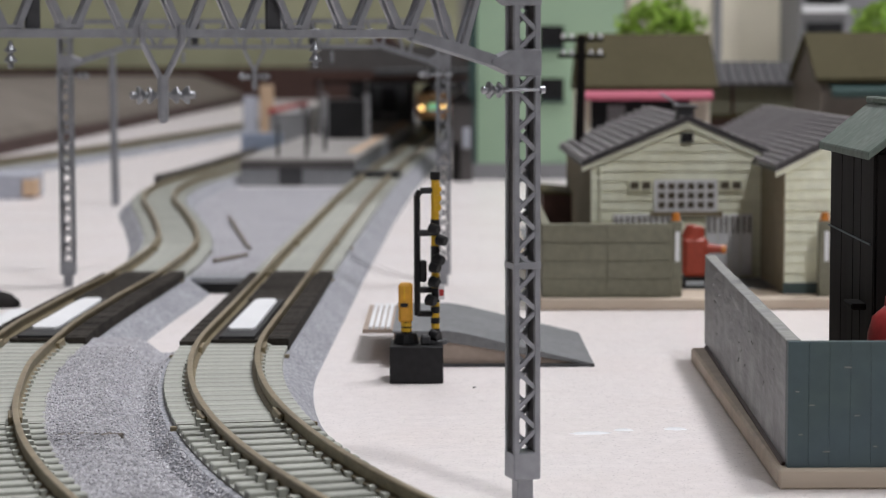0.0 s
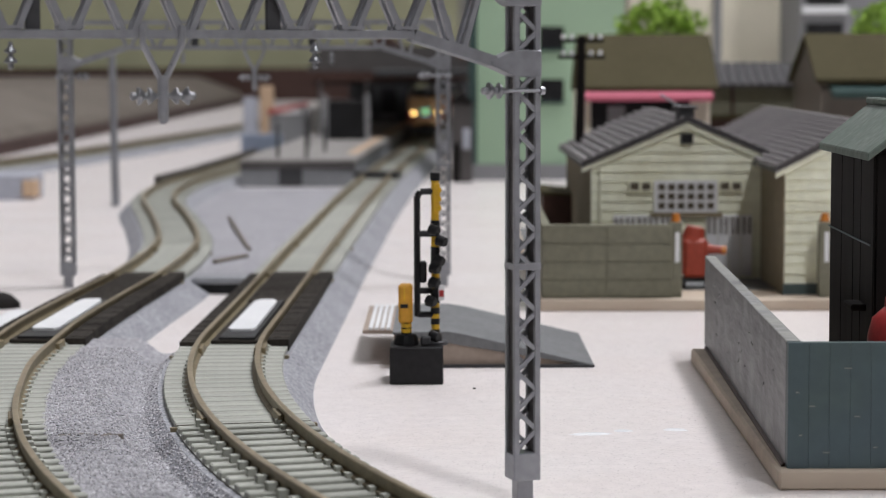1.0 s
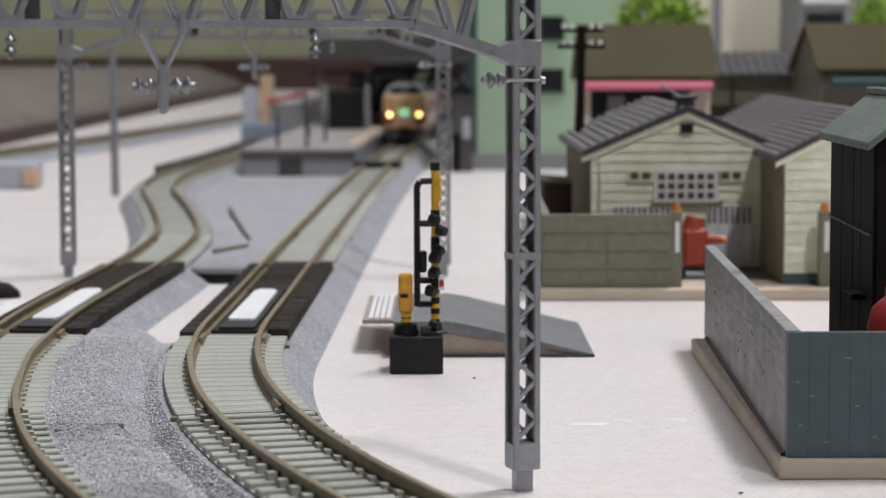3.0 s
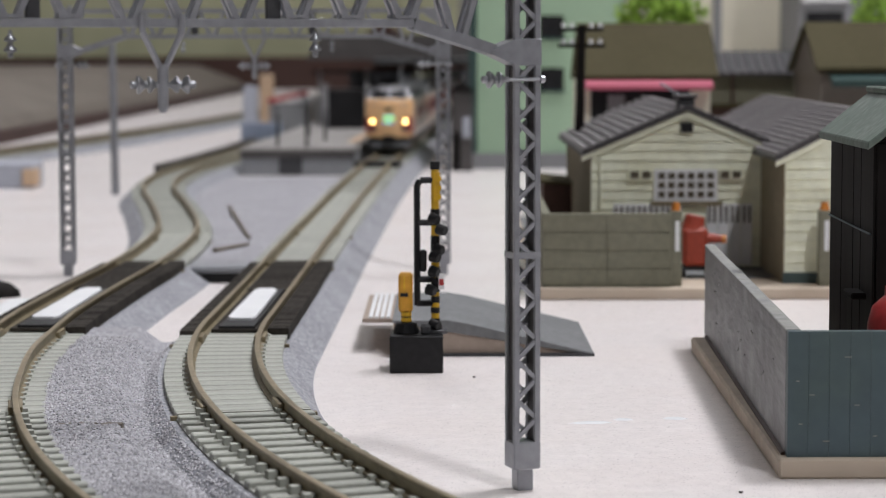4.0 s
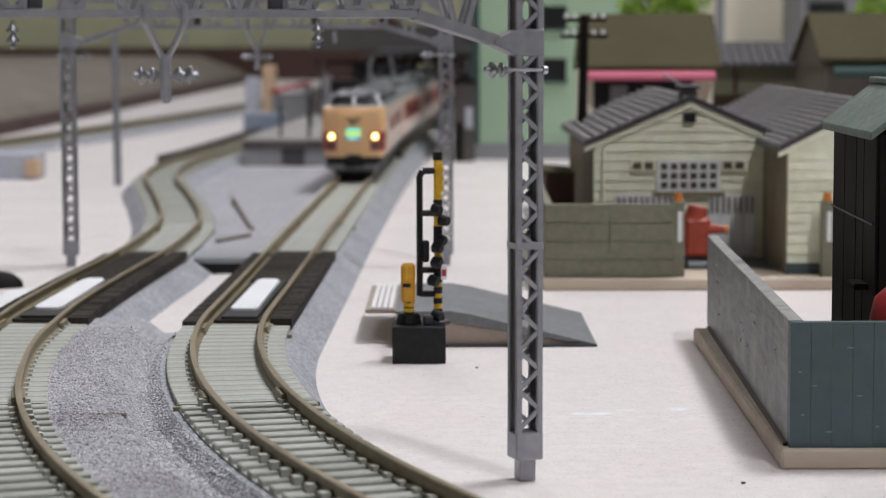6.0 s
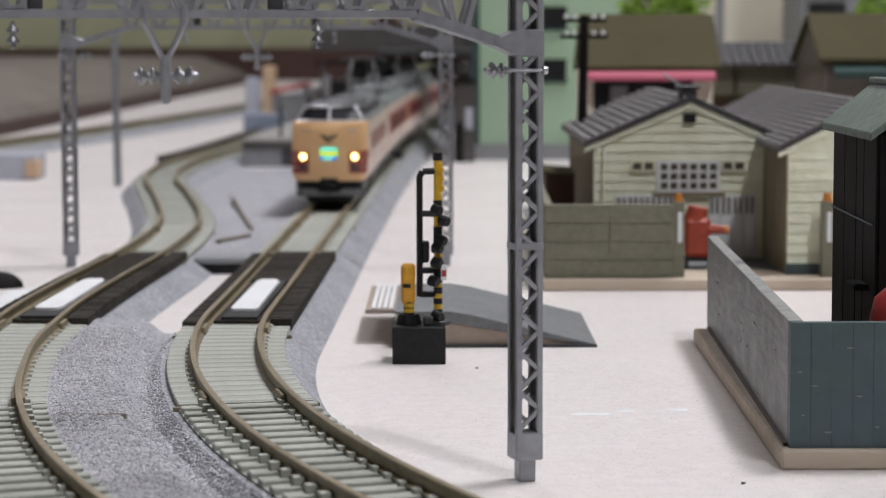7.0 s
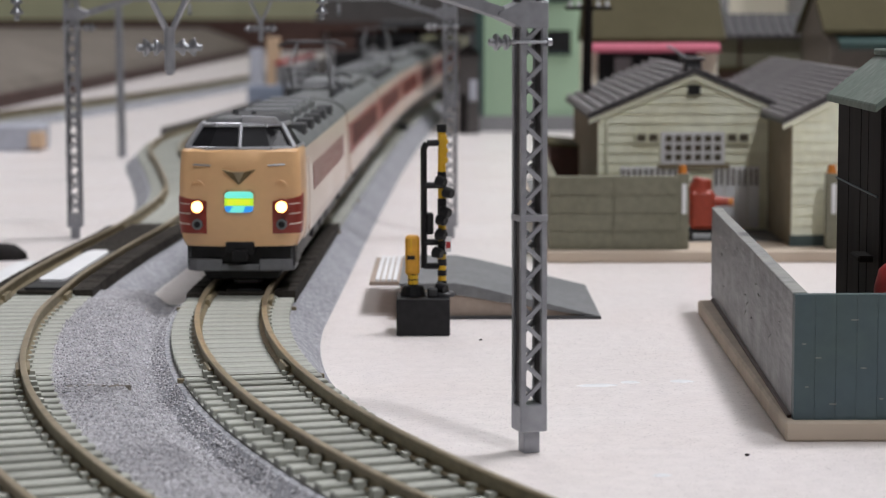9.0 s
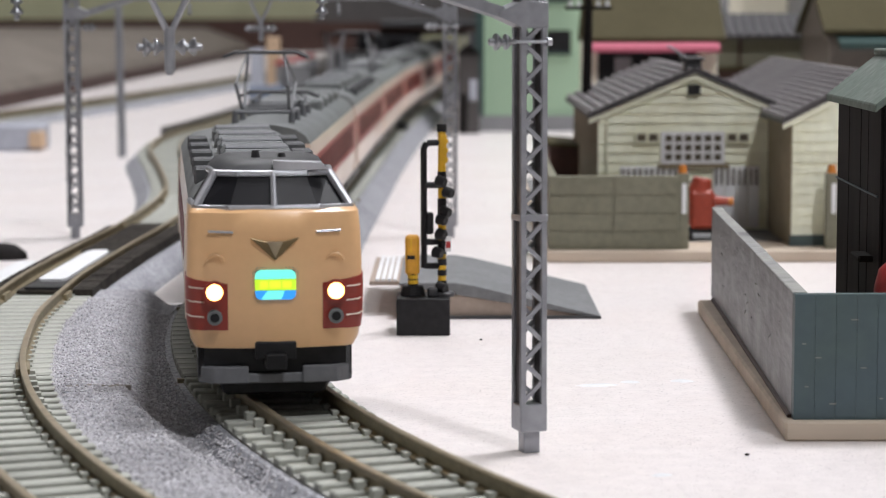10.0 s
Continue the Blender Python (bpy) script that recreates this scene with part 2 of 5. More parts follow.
# ---- mesh helpers, in millimetres ----
def box(bm, x0, x1, y0, y1, z0, z1, xf=None):
    v = [Vector((x, y, z)) for z in (z0, z1) for y in (y0, y1) for x in (x0, x1)]
    v = [bm.verts.new(xf @ p if xf else p) for p in v]
    for f in ((0, 2, 3, 1), (4, 5, 7, 6), (0, 1, 5, 4), (2, 6, 7, 3), (0, 4, 6, 2), (1, 3, 7, 5)):
        bm.faces.new([v[i] for i in f])
    return bm


def rod(bm, a, b, r, n=8, r2=None, sq=None):
    """A round (or, with sq=(w, h), square) bar from a to b."""
    a, b = Vector(a), Vector(b)
    r2 = r if r2 is None else r2
    z = (b - a).normalized()
    x = z.cross(Vector((0, 0, 1)))
    x = x.normalized() if x.length > 1e-4 else Vector((1, 0, 0))
    y = z.cross(x)
    if sq:
        ring = [(-sq[0] / 2, -sq[1] / 2), (sq[0] / 2, -sq[1] / 2), (sq[0] / 2, sq[1] / 2), (-sq[0] / 2, sq[1] / 2)]
        lo = [bm.verts.new(a + x * u + y * w) for u, w in ring]
        hi = [bm.verts.new(b + x * u + y * w) for u, w in ring]
        n = 4
    else:
        ring = [(math.cos(i * 2 * math.pi / n), math.sin(i * 2 * math.pi / n)) for i in range(n)]
        lo = [bm.verts.new(a + (x * u + y * w) * r) for u, w in ring]
        hi = [bm.verts.new(b + (x * u + y * w) * r2) for u, w in ring]
    for i in range(n):
        bm.faces.new((lo[i], lo[(i + 1) % n], hi[(i + 1) % n], hi[i]))
    bm.faces.new(lo[::-1]), bm.faces.new(hi)
    return bm


def prism(bm, pts, d0, d1, axis="y"):
    """A polygon (u, v) drawn out from d0 to d1 along an axis: y: (u, d, v); x: (d, u, v); z: (u, v, d)."""
    put = {"y": lambda u, v, d: (u, d, v), "x": lambda u, v, d: (d, u, v), "z": lambda u, v, d: (u, v, d)}[axis]
    a = [bm.verts.new(put(u, v, d0)) for u, v in pts]
    b = [bm.verts.new(put(u, v, d1)) for u, v in pts]
    n = len(pts)
    for i in range(n):
        bm.faces.new((a[i], a[(i + 1) % n], b[(i + 1) % n], b[i]))
    bm.faces.new(a[::-1]), bm.faces.new(b)
    return bm


def loft(bm, rings, close=True, caps=True):
    rows = [[bm.verts.new(p) for p in ring] for ring in rings]
    n = len(rows[0])
    for a, b in zip(rows, rows[1:]):
        for i in range(n if close else n - 1):
            bm.faces.new((a[i], a[(i + 1) % n], b[(i + 1) % n], b[i]))
    if caps and close:
        bm.faces.new(rows[0][::-1]), bm.faces.new(rows[-1])
    return bm


def B():
    return bmesh.new()


def finish(name, bm, material, bevel=0.0, smooth=False):
    bmesh.ops.recalc_face_normals(bm, faces=bm.faces)
    if bevel:
        edges = [e for e in bm.edges if len(e.link_faces) == 2 and e.calc_face_angle(0) > 0.5]
        bmesh.ops.bevel(bm, geom=edges, offset=bevel, segments=1, affect="EDGES", profile=0.5)
    bmesh.ops.scale(bm, vec=(K, K, K), verts=bm.verts)
    me = bpy.data.meshes.new(name)
    bm.to_mesh(me)
    bm.free()
    me.materials.append(M[material])
    if smooth:
        me.shade_smooth()
        me.set_sharp_from_angle(angle=radians(38))
    return me


def part(name, bm, material, parent, label="", bevel=0.0, smooth=False, at=None):
    ob = new(name, finish(name, bm, material, bevel, smooth))
    ob.parent = parent
    if at is not None:
        ob.matrix_basis = at
    return tagged(ob, label)


def thing(name, x, y, z, rz, label, category, group="", kind=""):
    ob = new(name)
    ob.empty_display_size = 0.01
    ob.matrix_basis = pose(x * K, y * K, z * K, 0, 0, rz)
    return tagged(ob, label, category, group, kind)


def solid(name, bm, material, label="", category="", kind="structure", bevel=0.0, smooth=False, group=""):
    return tagged(new(name, finish(name, bm, material, bevel, smooth)), label, category, group, kind)


def mm(x, y, z, rx=0, ry=0, rz=0):
    return pose(x * K, y * K, z * K, rx, ry, rz)


# ---- the room and the board ----
def room():
    x0, x1, y0, y1, z0, z1 = -2000, 2400, -1500, 3300, -740, 1660
    solid("floor", box(B(), x0, x1, y0, y1, z0 - 50, z0), "floorwood", "brown wooden floor of the room", "floor")
    tagged(solid("ceiling", box(B(), x0, x1, y0, y1, z1, z1 + 50), "wall"), "plain pale ceiling of the room", "ceiling")
    for n, b in (("wall_north", (x0, x1, y1, y1 + 100)), ("wall_south", (x0, x1, y0 - 100, y0)), ("wall_west", (x0 - 100, x0, y0, y1)), ("wall_east", (x1, x1 + 100, y0, y1))):
        solid(n, box(B(), *b, z0, z1), "wall", "plain beige papered room wall", "wall")
    # The third fitting belongs to the added back fill.
    for x, y, r in ((460, 620, 175), (480, -600, 120), (-300, 2000, 300)):
        lampthing = thing("ceiling_light", x, y, 1560, 0, "round white ceiling light of the room, unseen", "lamp", "ceiling lights")
        part("base", rod(B(), (0, 0, 20), (0, 0, 100), r * 0.8, 24), "white", lampthing)
        part("rim", rod(B(), (0, 0, 0), (0, 0, 20), r, 24, r * 0.8), "white", lampthing)
        part("diffuser", rod(B(), (0, 0, -4), (0, 0, 2), r * 0.92, 24), "diffuser", lampthing, "lit white diffuser")
    t = thing("layout_table", 0, 0, 0, 0, "large white board on a table, carrying the model railway", "table", kind="structure")
    part("tabletop", box(B(), -900, 900, -420, 2900, -25, 0), "board", t, "off-white laminated board with faint gloss")
    for x in (-850, 850):
        for y in (-340, 2800):
            part("leg", box(B(), x - 25, x + 25, y - 25, y + 25, -740, -25), "wood", t)


room()

# ---- the tracks ----
def spline(pts, step=2.2):
    """A smooth line through waypoints: a list of (place, heading)."""
    pts = [Vector(p) for p in pts]
    out = []
    for i in range(len(pts) - 1):
        a, b = pts[max(i - 1, 0)], pts[min(i + 2, len(pts) - 1)]
        p, q = pts[i], pts[i + 1]
        n = max(2, int((q - p).length / step))
        for k in range(n):
            u = k / n
            out.append(0.5 * ((2 * p) + (q - a) * u + (2 * a - 5 * p + 4 * q - b) * u * u + (3 * p - a - 3 * q + b) * u ** 3))
    out.append(pts[-1])
    res = []
    for i, p in enumerate(out):
        d = out[min(i + 1, len(out) - 1)] - out[max(i - 1, 0)]
        res.append((p, math.atan2(d.x, -d.y)))
    return res


def line_even(path, pitch):
    """Even steps along a path of (place, heading)."""
    out, want, run = [], 0.0, 0.0
    for (p, h), (q, g) in zip(path, path[1:]):
        d = (q - p).length
        while run + d >= want:
            u = (want - run) / d
            out.append((p.lerp(q, u), h + (g - h) * u))
            want += pitch
        run += d
    return out


def rise(y):
    """Track one climbs a little towards the platform."""
    return float(np.interp(y, (400, 620, 820), (0.0, 0.8, 1.5)))


def sweep(path, profile, lift=None):
    """A profile (sideways, up) drawn along a path."""
    return loft(B(), [[(p.x + u * math.cos(h), p.y + u * math.sin(h), z + (lift(p.y) if lift else 0)) for u, z in profile] for p, h in path])


def road_bed(path, left, right, lift):
    """The moulded bank under a track, with feet that widen and narrow along it."""
    rings = []
    for p, h in path:
        a, b, z = left(p.y), right(p.y), lift(p.y) if lift else 0
        ring = [(-a, 0.02), (-min(9.4, a - 0.2), 3.1 + z), (9.4, 3.1 + z), (b, 0.02)]
        rings.append([(p.x + u * math.cos(h), p.y + u * math.sin(h), v) for u, v in ring])
    return loft(B(), rings)


TH0, R1 = -0.017, 364.0
P1 = Vector((-33.4, 366.0))
far1 = spline([(46, 2860), (29, 2380), (12, 1900), (-1, 1520), (-6, 1360), (-11.3, 1193), (-16.2, 1060), (-20.5, 950), (-23.8, 863),
               (-26.2, 780), (-28.4, 690), (-30.0, 600), (-31.4, 520), (-32.4, 440), P1], 8)
RUN1 = [0.0]
for (p, _), (q, _) in zip(far1[::-1], far1[-2::-1]):
    RUN1.append(RUN1[-1] - (q - p).length)


def line1(s):
    """Track one: s mm along it, from the start of the curve, towards the camera. Gives place and heading."""
    if s <= 0:
        x, y, h = (float(np.interp(-s, [-r for r in RUN1], [v[k] for v in ((p.x, p.y, g) for p, g in far1[::-1])])) for k in range(3))
        return Vector((x, y)), h
    th = TH0 + s / R1
    c = P1 + R1 * Vector((math.cos(TH0), math.sin(TH0)))
    return c - R1 * Vector((math.cos(th), math.sin(th))), th


path1 = [line1(s) for s in [*range(-2300, -600, 20), *range(-600, 260, 4)]]
C2, R2 = Vector((274.8, 344.65)), 339.5
near2 = [C2 - R2 * Vector((math.cos(a), math.sin(a))) for a in [0.05 + 0.07 * i for i in range(1, 9)]]
path2 = spline([(-60, 2300), (-72, 1500), (-80, 1150), (-90, 930), (-96.5, 830), (-93.2, 740), (-79.0, 650), (-68.2, 580), (-63.9, 530), (-63.4, 470), (-65.3, 420), (-66.4, 380), (-66.0, 352), (-65.0, 327.7), *near2], 4)
path3 = spline([(-60, 2600), (-110, 1900), (-140, 1500), (-168, 1200), (-200, 960), (-240, 800), (-300, 640), (-380, 500)], 20)

SLEEPER_PITCH = 4.3
JOINT_Y = 282.0       # nearer than this the track pieces have open sleepers


def track(name, path, near, label, joints=()):
    t = thing(name, 0, 0, 0, 0, label, "track")
    first = name == "curved_track"
    lift = rise if first else None
    left = (lambda y: float(np.interp(y, (350, 360, 472, 482), (12.6, 8.9, 8.9, 12.6)))) if first else (lambda y: 12.6)
    right = lambda y: float(np.interp(y, (300, 360), (12.3, 13.8)))
    part("roadbed", road_bed(path, left, right, lift), "roadbed", t, "grey moulded ballast roadbed with sloped sides")
    close = [q for q in path if q[0].y < JOINT_Y + 3]
    if len(close) > 2:
        part("infill", sweep(close, [(-8.6, 3.0), (-8.6, 3.35), (8.6, 3.35), (8.6, 3.0)]), "between", t, "pale ballast between the sleepers")
    part("moulded_bed", sweep([q for q in path if q[0].y > JOINT_Y - 3], [(-8.5, 3.0), (-8.5, 3.93), (8.5, 3.93), (8.5, 3.0)], lift), "bed", t, "pale moulded track bed")
    for side in (-1, 1):
        u = side * 4.85
        rail = part("rail", sweep(path, [(u - 0.75, 4.0), (u - 0.75, 4.25), (u - 0.22, 4.5), (u - 0.22, 5.4), (u - 0.42, 5.55), (u - 0.42, 5.85), (u + 0.42, 5.85), (u + 0.42, 5.55), (u + 0.22, 5.4), (u + 0.22, 4.5), (u + 0.75, 4.25), (u + 0.75, 4.0)], lift), "rail", t, "brown weathered steel rail")
        part("rail_head", sweep(path, [(u - 0.36, 5.8), (u - 0.36, 6.0), (u + 0.36, 6.0), (u + 0.36, 5.8)], lift), "railtop", rail, "worn brass-coloured running surface")
    sl = finish("sleeper", box(B(), -8.6, 8.6, -1.0, 1.0, 3.2, 4.05), "sleeper", 0.15)
    ch = box(B(), -6.35, -5.2, -0.62, 0.62, 4.0, 4.95)
    box(ch, 5.2, 6.35, -0.62, 0.62, 4.0, 4.95)
    box(ch, 3.6, 4.4, -0.6, 0.6, 4.0, 4.6)
    box(ch, -4.4, -3.6, -0.6, 0.6, 4.0, 4.6)
    ch = finish("rail_clip", ch, "sleeper", 0.04)
    low = finish("rail_clip", box(box(B(), -6.0, -5.0, -0.5, 0.5, 4.0, 4.4), 5.0, 6.0, -0.5, 0.5, 4.0, 4.4), "sleeper", 0.08)
    rest = B()
    for p, h in line_even(path, SLEEPER_PITCH):
        z = lift(p.y) if lift else 0
        m = mm(p.x, p.y, z, 0, 0, math.degrees(h))
        if near and 150 < p.y < near:
            ob = new("sleeper", sl)
            ob.parent, ob.matrix_basis = t, m
            clip = new("rail_clip", ch if p.y < JOINT_Y else low)
            clip.parent = ob
        elif p.y < 1500:
            box(rest, -8.6, 8.6, -0.85, 0.85, 3.2, 4.05, Matrix.Translation((p.x, p.y, z)) @ Matrix.Rotation(h, 4, "Z"))
    for y in joints:
        p, h = min(path, key=lambda q: abs(q[0].y - y))
        j = part("track_joint", box(B(), -9.3, 9.3, -0.5, 0.5, 3.0, 3.62), "rail", t, "dark gap between two track pieces", at=mm(p.x, p.y, lift(p.y) if lift else 0, 0, 0, math.degrees(h)))
        for u in (-4.85, 4.85):
            part("fishplate", box(B(), u - 0.9, u + 0.9, -3, 3, 4.0, 5.2), "rail", j, "brown rail joiner", bevel=0.1)
    if rest.verts:
        tagged(part("sleeper_run", rest, "sleeper", t), kind="stuff")
    return t


track("curved_track", path1, 700, "model railway track with pale concrete sleepers, straight then curving", (283, 352, 470, 545))
# Added black block, drawing the shaded gap across the track here.
joint = thing("track_cover", line1(-482)[0].x, 848, 0, -1.9, "dark block added over a shaded gap in the far track", "cover")
part("cover", box(B(), -8.6, 8.6, -9, 9, 4.6, 7.7), "black", joint, bevel=0.2)
track("winding_track", path2, 560, "model railway track with pale sleepers, bending round the platform", (279, 356, 470, 540))
track("siding_track", path3, 0, "distant model railway track on pale roadbed")


# ---- ballast sheets between the tracks ----
def rough_sheet(name, left, right, y0, y1, z, label, lump=0.1, ny=120, nx=26, right_cells=10, fall=None):
    bm = B()
    rows = []
    for j in range(ny + 1):
        y = y0 + (y1 - y0) * j / ny
        a, b = left(y), right(y)
        row = []
        low = 1.0 if fall is None else float(np.interp(y, fall, (1, 0.12)))
        for i in range(nx + 1):
            x = a + (b - a) * i / nx
            e = min(1, max((nx - i) / right_cells, 0.35 if right_cells > 1 else 0), j / 0.5, (ny - j) / 0.5)
            h = lump * noise.noise(Vector((x, y, 0)) * 0.8) + 2 * lump * noise.noise(Vector((x, y, 9)) * 0.12)
            row.append(bm.verts.new((x, y, 0.02 + (z + h * min(1, i / 2)) * e * low)))
        rows.append(row)
    for a, b in zip(rows, rows[1:]):
        for i in range(nx):
            bm.faces.new((a[i], a[i + 1], b[i + 1], b[i]))
    return solid(name, bm, "ballast", label, "ballast", "structure", smooth=True)


def across(path, off):
    ys = [(p.y + off * math.sin(h), p.x + off * math.cos(h)) for p, h in path]
    ys.sort()
    return lambda y: float(np.interp(y, [a for a, _ in ys], [b for _, b in ys]))


rough_sheet("ground_ballast_near", across(path2, 8.3), across(path1, -11.3), 150, 372, 3.85, "grey granular ballast filling between the two tracks")
rough_sheet("ground_ballast_far", across(path2, 9), across(path1, -9), 482, 872, 3.4, "pale grey ballast between the diverging tracks", 0.1, right_cells=1, fall=(600, 800))


def sheet_top(x, y, f):
    """The near sheet's height, which falls off towards the curved track."""
    h = 0.1 * noise.noise(Vector((x, y, 0)) * 0.8) + 0.2 * noise.noise(Vector((x, y, 9)) * 0.12)
    return 0.02 + (3.85 + h) * min(1, max(0.35, (1 - f) * 2.6))


def loose_grains(name, left, right, y0, y1, top, count, label):
    """Loose grains of ballast lying on the near sheet."""
    rnd = random.Random(11)
    verts, faces = [], []
    for _ in range(count):
        y = y0 + (y1 - y0) * rnd.random() ** 1.3
        f = rnd.random()
        x = left(y) + (right(y) - left(y)) * f
        z = top(x, y, f)
        r = rnd.uniform(0.16, 0.34)
        n, a = len(verts), rnd.uniform(0, 1.57)
        for k in range(4):
            q = r * rnd.uniform(0.7, 1.15)
            verts.append(((x + q * math.cos(a + k * 1.57)) * K, (y + q * math.sin(a + k * 1.57)) * K, (z + r * 0.2) * K))
        verts.append((x * K, (y + rnd.uniform(-r, r) * 0.4) * K, (z + r * rnd.uniform(0.6, 1.1)) * K))
        verts.append((x * K, y * K, (z - r * 0.5) * K))
        for k in range(4):
            faces += [(n + k, n + (k + 1) % 4, n + 4), (n + (k + 1) % 4, n + k, n + 5)]
    me = bpy.data.meshes.new(name)
    me.from_pydata(verts, [], faces)
    me.materials.append(M["grain"])
    tagged(new(name, me), label, "ballast", kind="stuff")


loose_grains("loose_ballast", across(path2, 8.3), across(path1, -11.3), 175, 358, sheet_top, 9500, "loose grey and white grains of ballast between the tracks")
loose_grains("slope_ballast", across(path1, -12.6), across(path1, -9.4), 175, 358, lambda x, y, f: 0.02 + 3.08 * f, 3500, "grey ballast grains on the slope of the curved track")
# Brown blots painting the shadow line of a soft dent in the ballast.
dent_line = thing("glue_seam", 0, 0, 0, 0, "thin brown seam painting a dent's shadow across the ballast", "seam")
for k in range(5):
    part("blot", rod(B(), (-47 + k * 1.6 + 0.4 * (k % 2), 273 + 0.7 * (k % 3), 3.52), (-45.6 + k * 1.6, 273.5 + 0.6 * (k % 2), 3.56), 0.5, 8), "taupe", dent_line)
kerb = thing("kerb_plate", -47, 477, 0, 0, "blue-grey plate edging the ballast between the tracks", "kerb")
part("plate", box(B(), -6.5, 6, 0, 9, 2.2, 3.6), "platform", kerb, bevel=0.3)
part("riser", box(B(), -5.5, 5, 1, 8, 0, 2.3), "black", kerb)
wire = thing("loose_wire", 0, 0, 0, 0, "thin dark wire lying bent on the ballast", "wire")
part("long_run", rod(rod(B(), (-62, 655, 3.9), (-49, 560, 3.9), 0.55, 8), (-49, 560, 3.9), (-47, 548, 3.6), 0.5, 8), "taupe", wire)
part("short_run", rod(B(), (-52, 512, 3.9), (-46, 528, 3.9), 0.5, 8), "taupe", wire)


# ---- the level crossing ----
def crossing():
    for path, ya, yb, rz in ((path1, 359, 476, TH0), (path2, 361, 476, 0.0)):
        t = thing("crossing_deck", across(path, 0)(ya), ya, 0, math.degrees(rz), "black timber crossing deck with white centre plate between the rails", "crossing", "crossing decks")
        if path is path2:
            t.matrix_basis = mm(across(path, 0)(ya), ya, 0, 0, 0, -1.35)
        L = yb - ya
        part("deck_bed", prism(B(), [(-3.9, 4.1), (-3.9, 4.7), (3.9, 4.7), (3.9, 4.1)], 1.5, L), "deck", t, bevel=0.1)
        axis, slope = across(path, 0), math.tan(t.rotation_euler.z)
        for k in range(int(L / 2.2)):
            y = k * 2.2
            x = axis(ya + y) - axis(ya) + slope * y
            part("board", box(B(), x + 5.35, x + 8.75, y, y + 2.02 + 0.12 * (k % 3 == 0), 3.2, 5.05 + 0.08 * (k % 4 == 1)), "deck", t)
            part("board", box(B(), x - 8.75, x - 5.35, y, y + 2.05, 3.2, 4.6 + 0.06 * (k % 3 == 1)), "deck", t)
            if y > 58:
                part("board", box(B(), x - 3.7, x + 3.7, y, y + 1.9, 4.6, 5.0), "deck", t)
        part("plate_block", box(B(), -2.7, 3.1, 2, 58, 4.1, 5.15), "black", t, bevel=0.1)
        for x0 in ((0,) if path is path1 else (0, -13.2)):
            outline = [(x0 - 1.8, 10), (x0 + 1.8, 10), (x0 + 2.3, 12), (x0 + 2.1, 53), (x0 + 1.4, 56), (x0 - 1.4, 56), (x0 - 2.1, 53), (x0 - 2.3, 12)]
            p = part("plate", prism(B(), outline, 3.0 if x0 else 5.0, 3.5 if x0 else 5.6, "z"), "white", t, "white painted plate between the rails", bevel=0.12)
            if x0:
                part("plate_support", box(B(), x0 - 1.9, x0 + 1.9, 12, 55, 0.02, 3.0), "white", p)


crossing()


# ---- lattice masts and gantries ----
POST = finish("corner_post", box(B(), -0.32, 0.32, -0.32, 0.32, 2.6, 59), "steel", 0.06)
STEP = 2.22
BAR = finish("lattice_bar", rod(B(), (-1.2, 0, 0), (1.2, 0, STEP), 0.24, sq=(0.46, 0.46)), "steel")


BELLS = ((0.35, 0.28), (0.8, 0.32), (1.0, 0.5), (1.35, 0.86), (1.55, 0.88), (1.62, 0.5), (1.66, 0.36), (1.95, 0.38), (2.1, 0.55), (2.5, 0.92), (2.7, 0.94), (2.78, 0.52), (2.82, 0.38), (3.1, 0.42), (3.35, 0.42), (3.5, 0.2))


def turned(bm, base, axis, profile, n=18):
    """A lathe-turned body: rings of radius r at distance d along an axis."""
    a = Vector(axis)
    u = a.orthogonal().normalized()
    w = a.cross(u)
    return loft(bm, [[Vector(base) + a * d + (u * math.cos(math.tau * k / n) + w * math.sin(math.tau * k / n)) * r for k in range(n)] for d, r in profile])


def piece(name, data, parent, m):
    ob = new(name, data)
    ob.parent, ob.matrix_basis = parent, m
    return ob


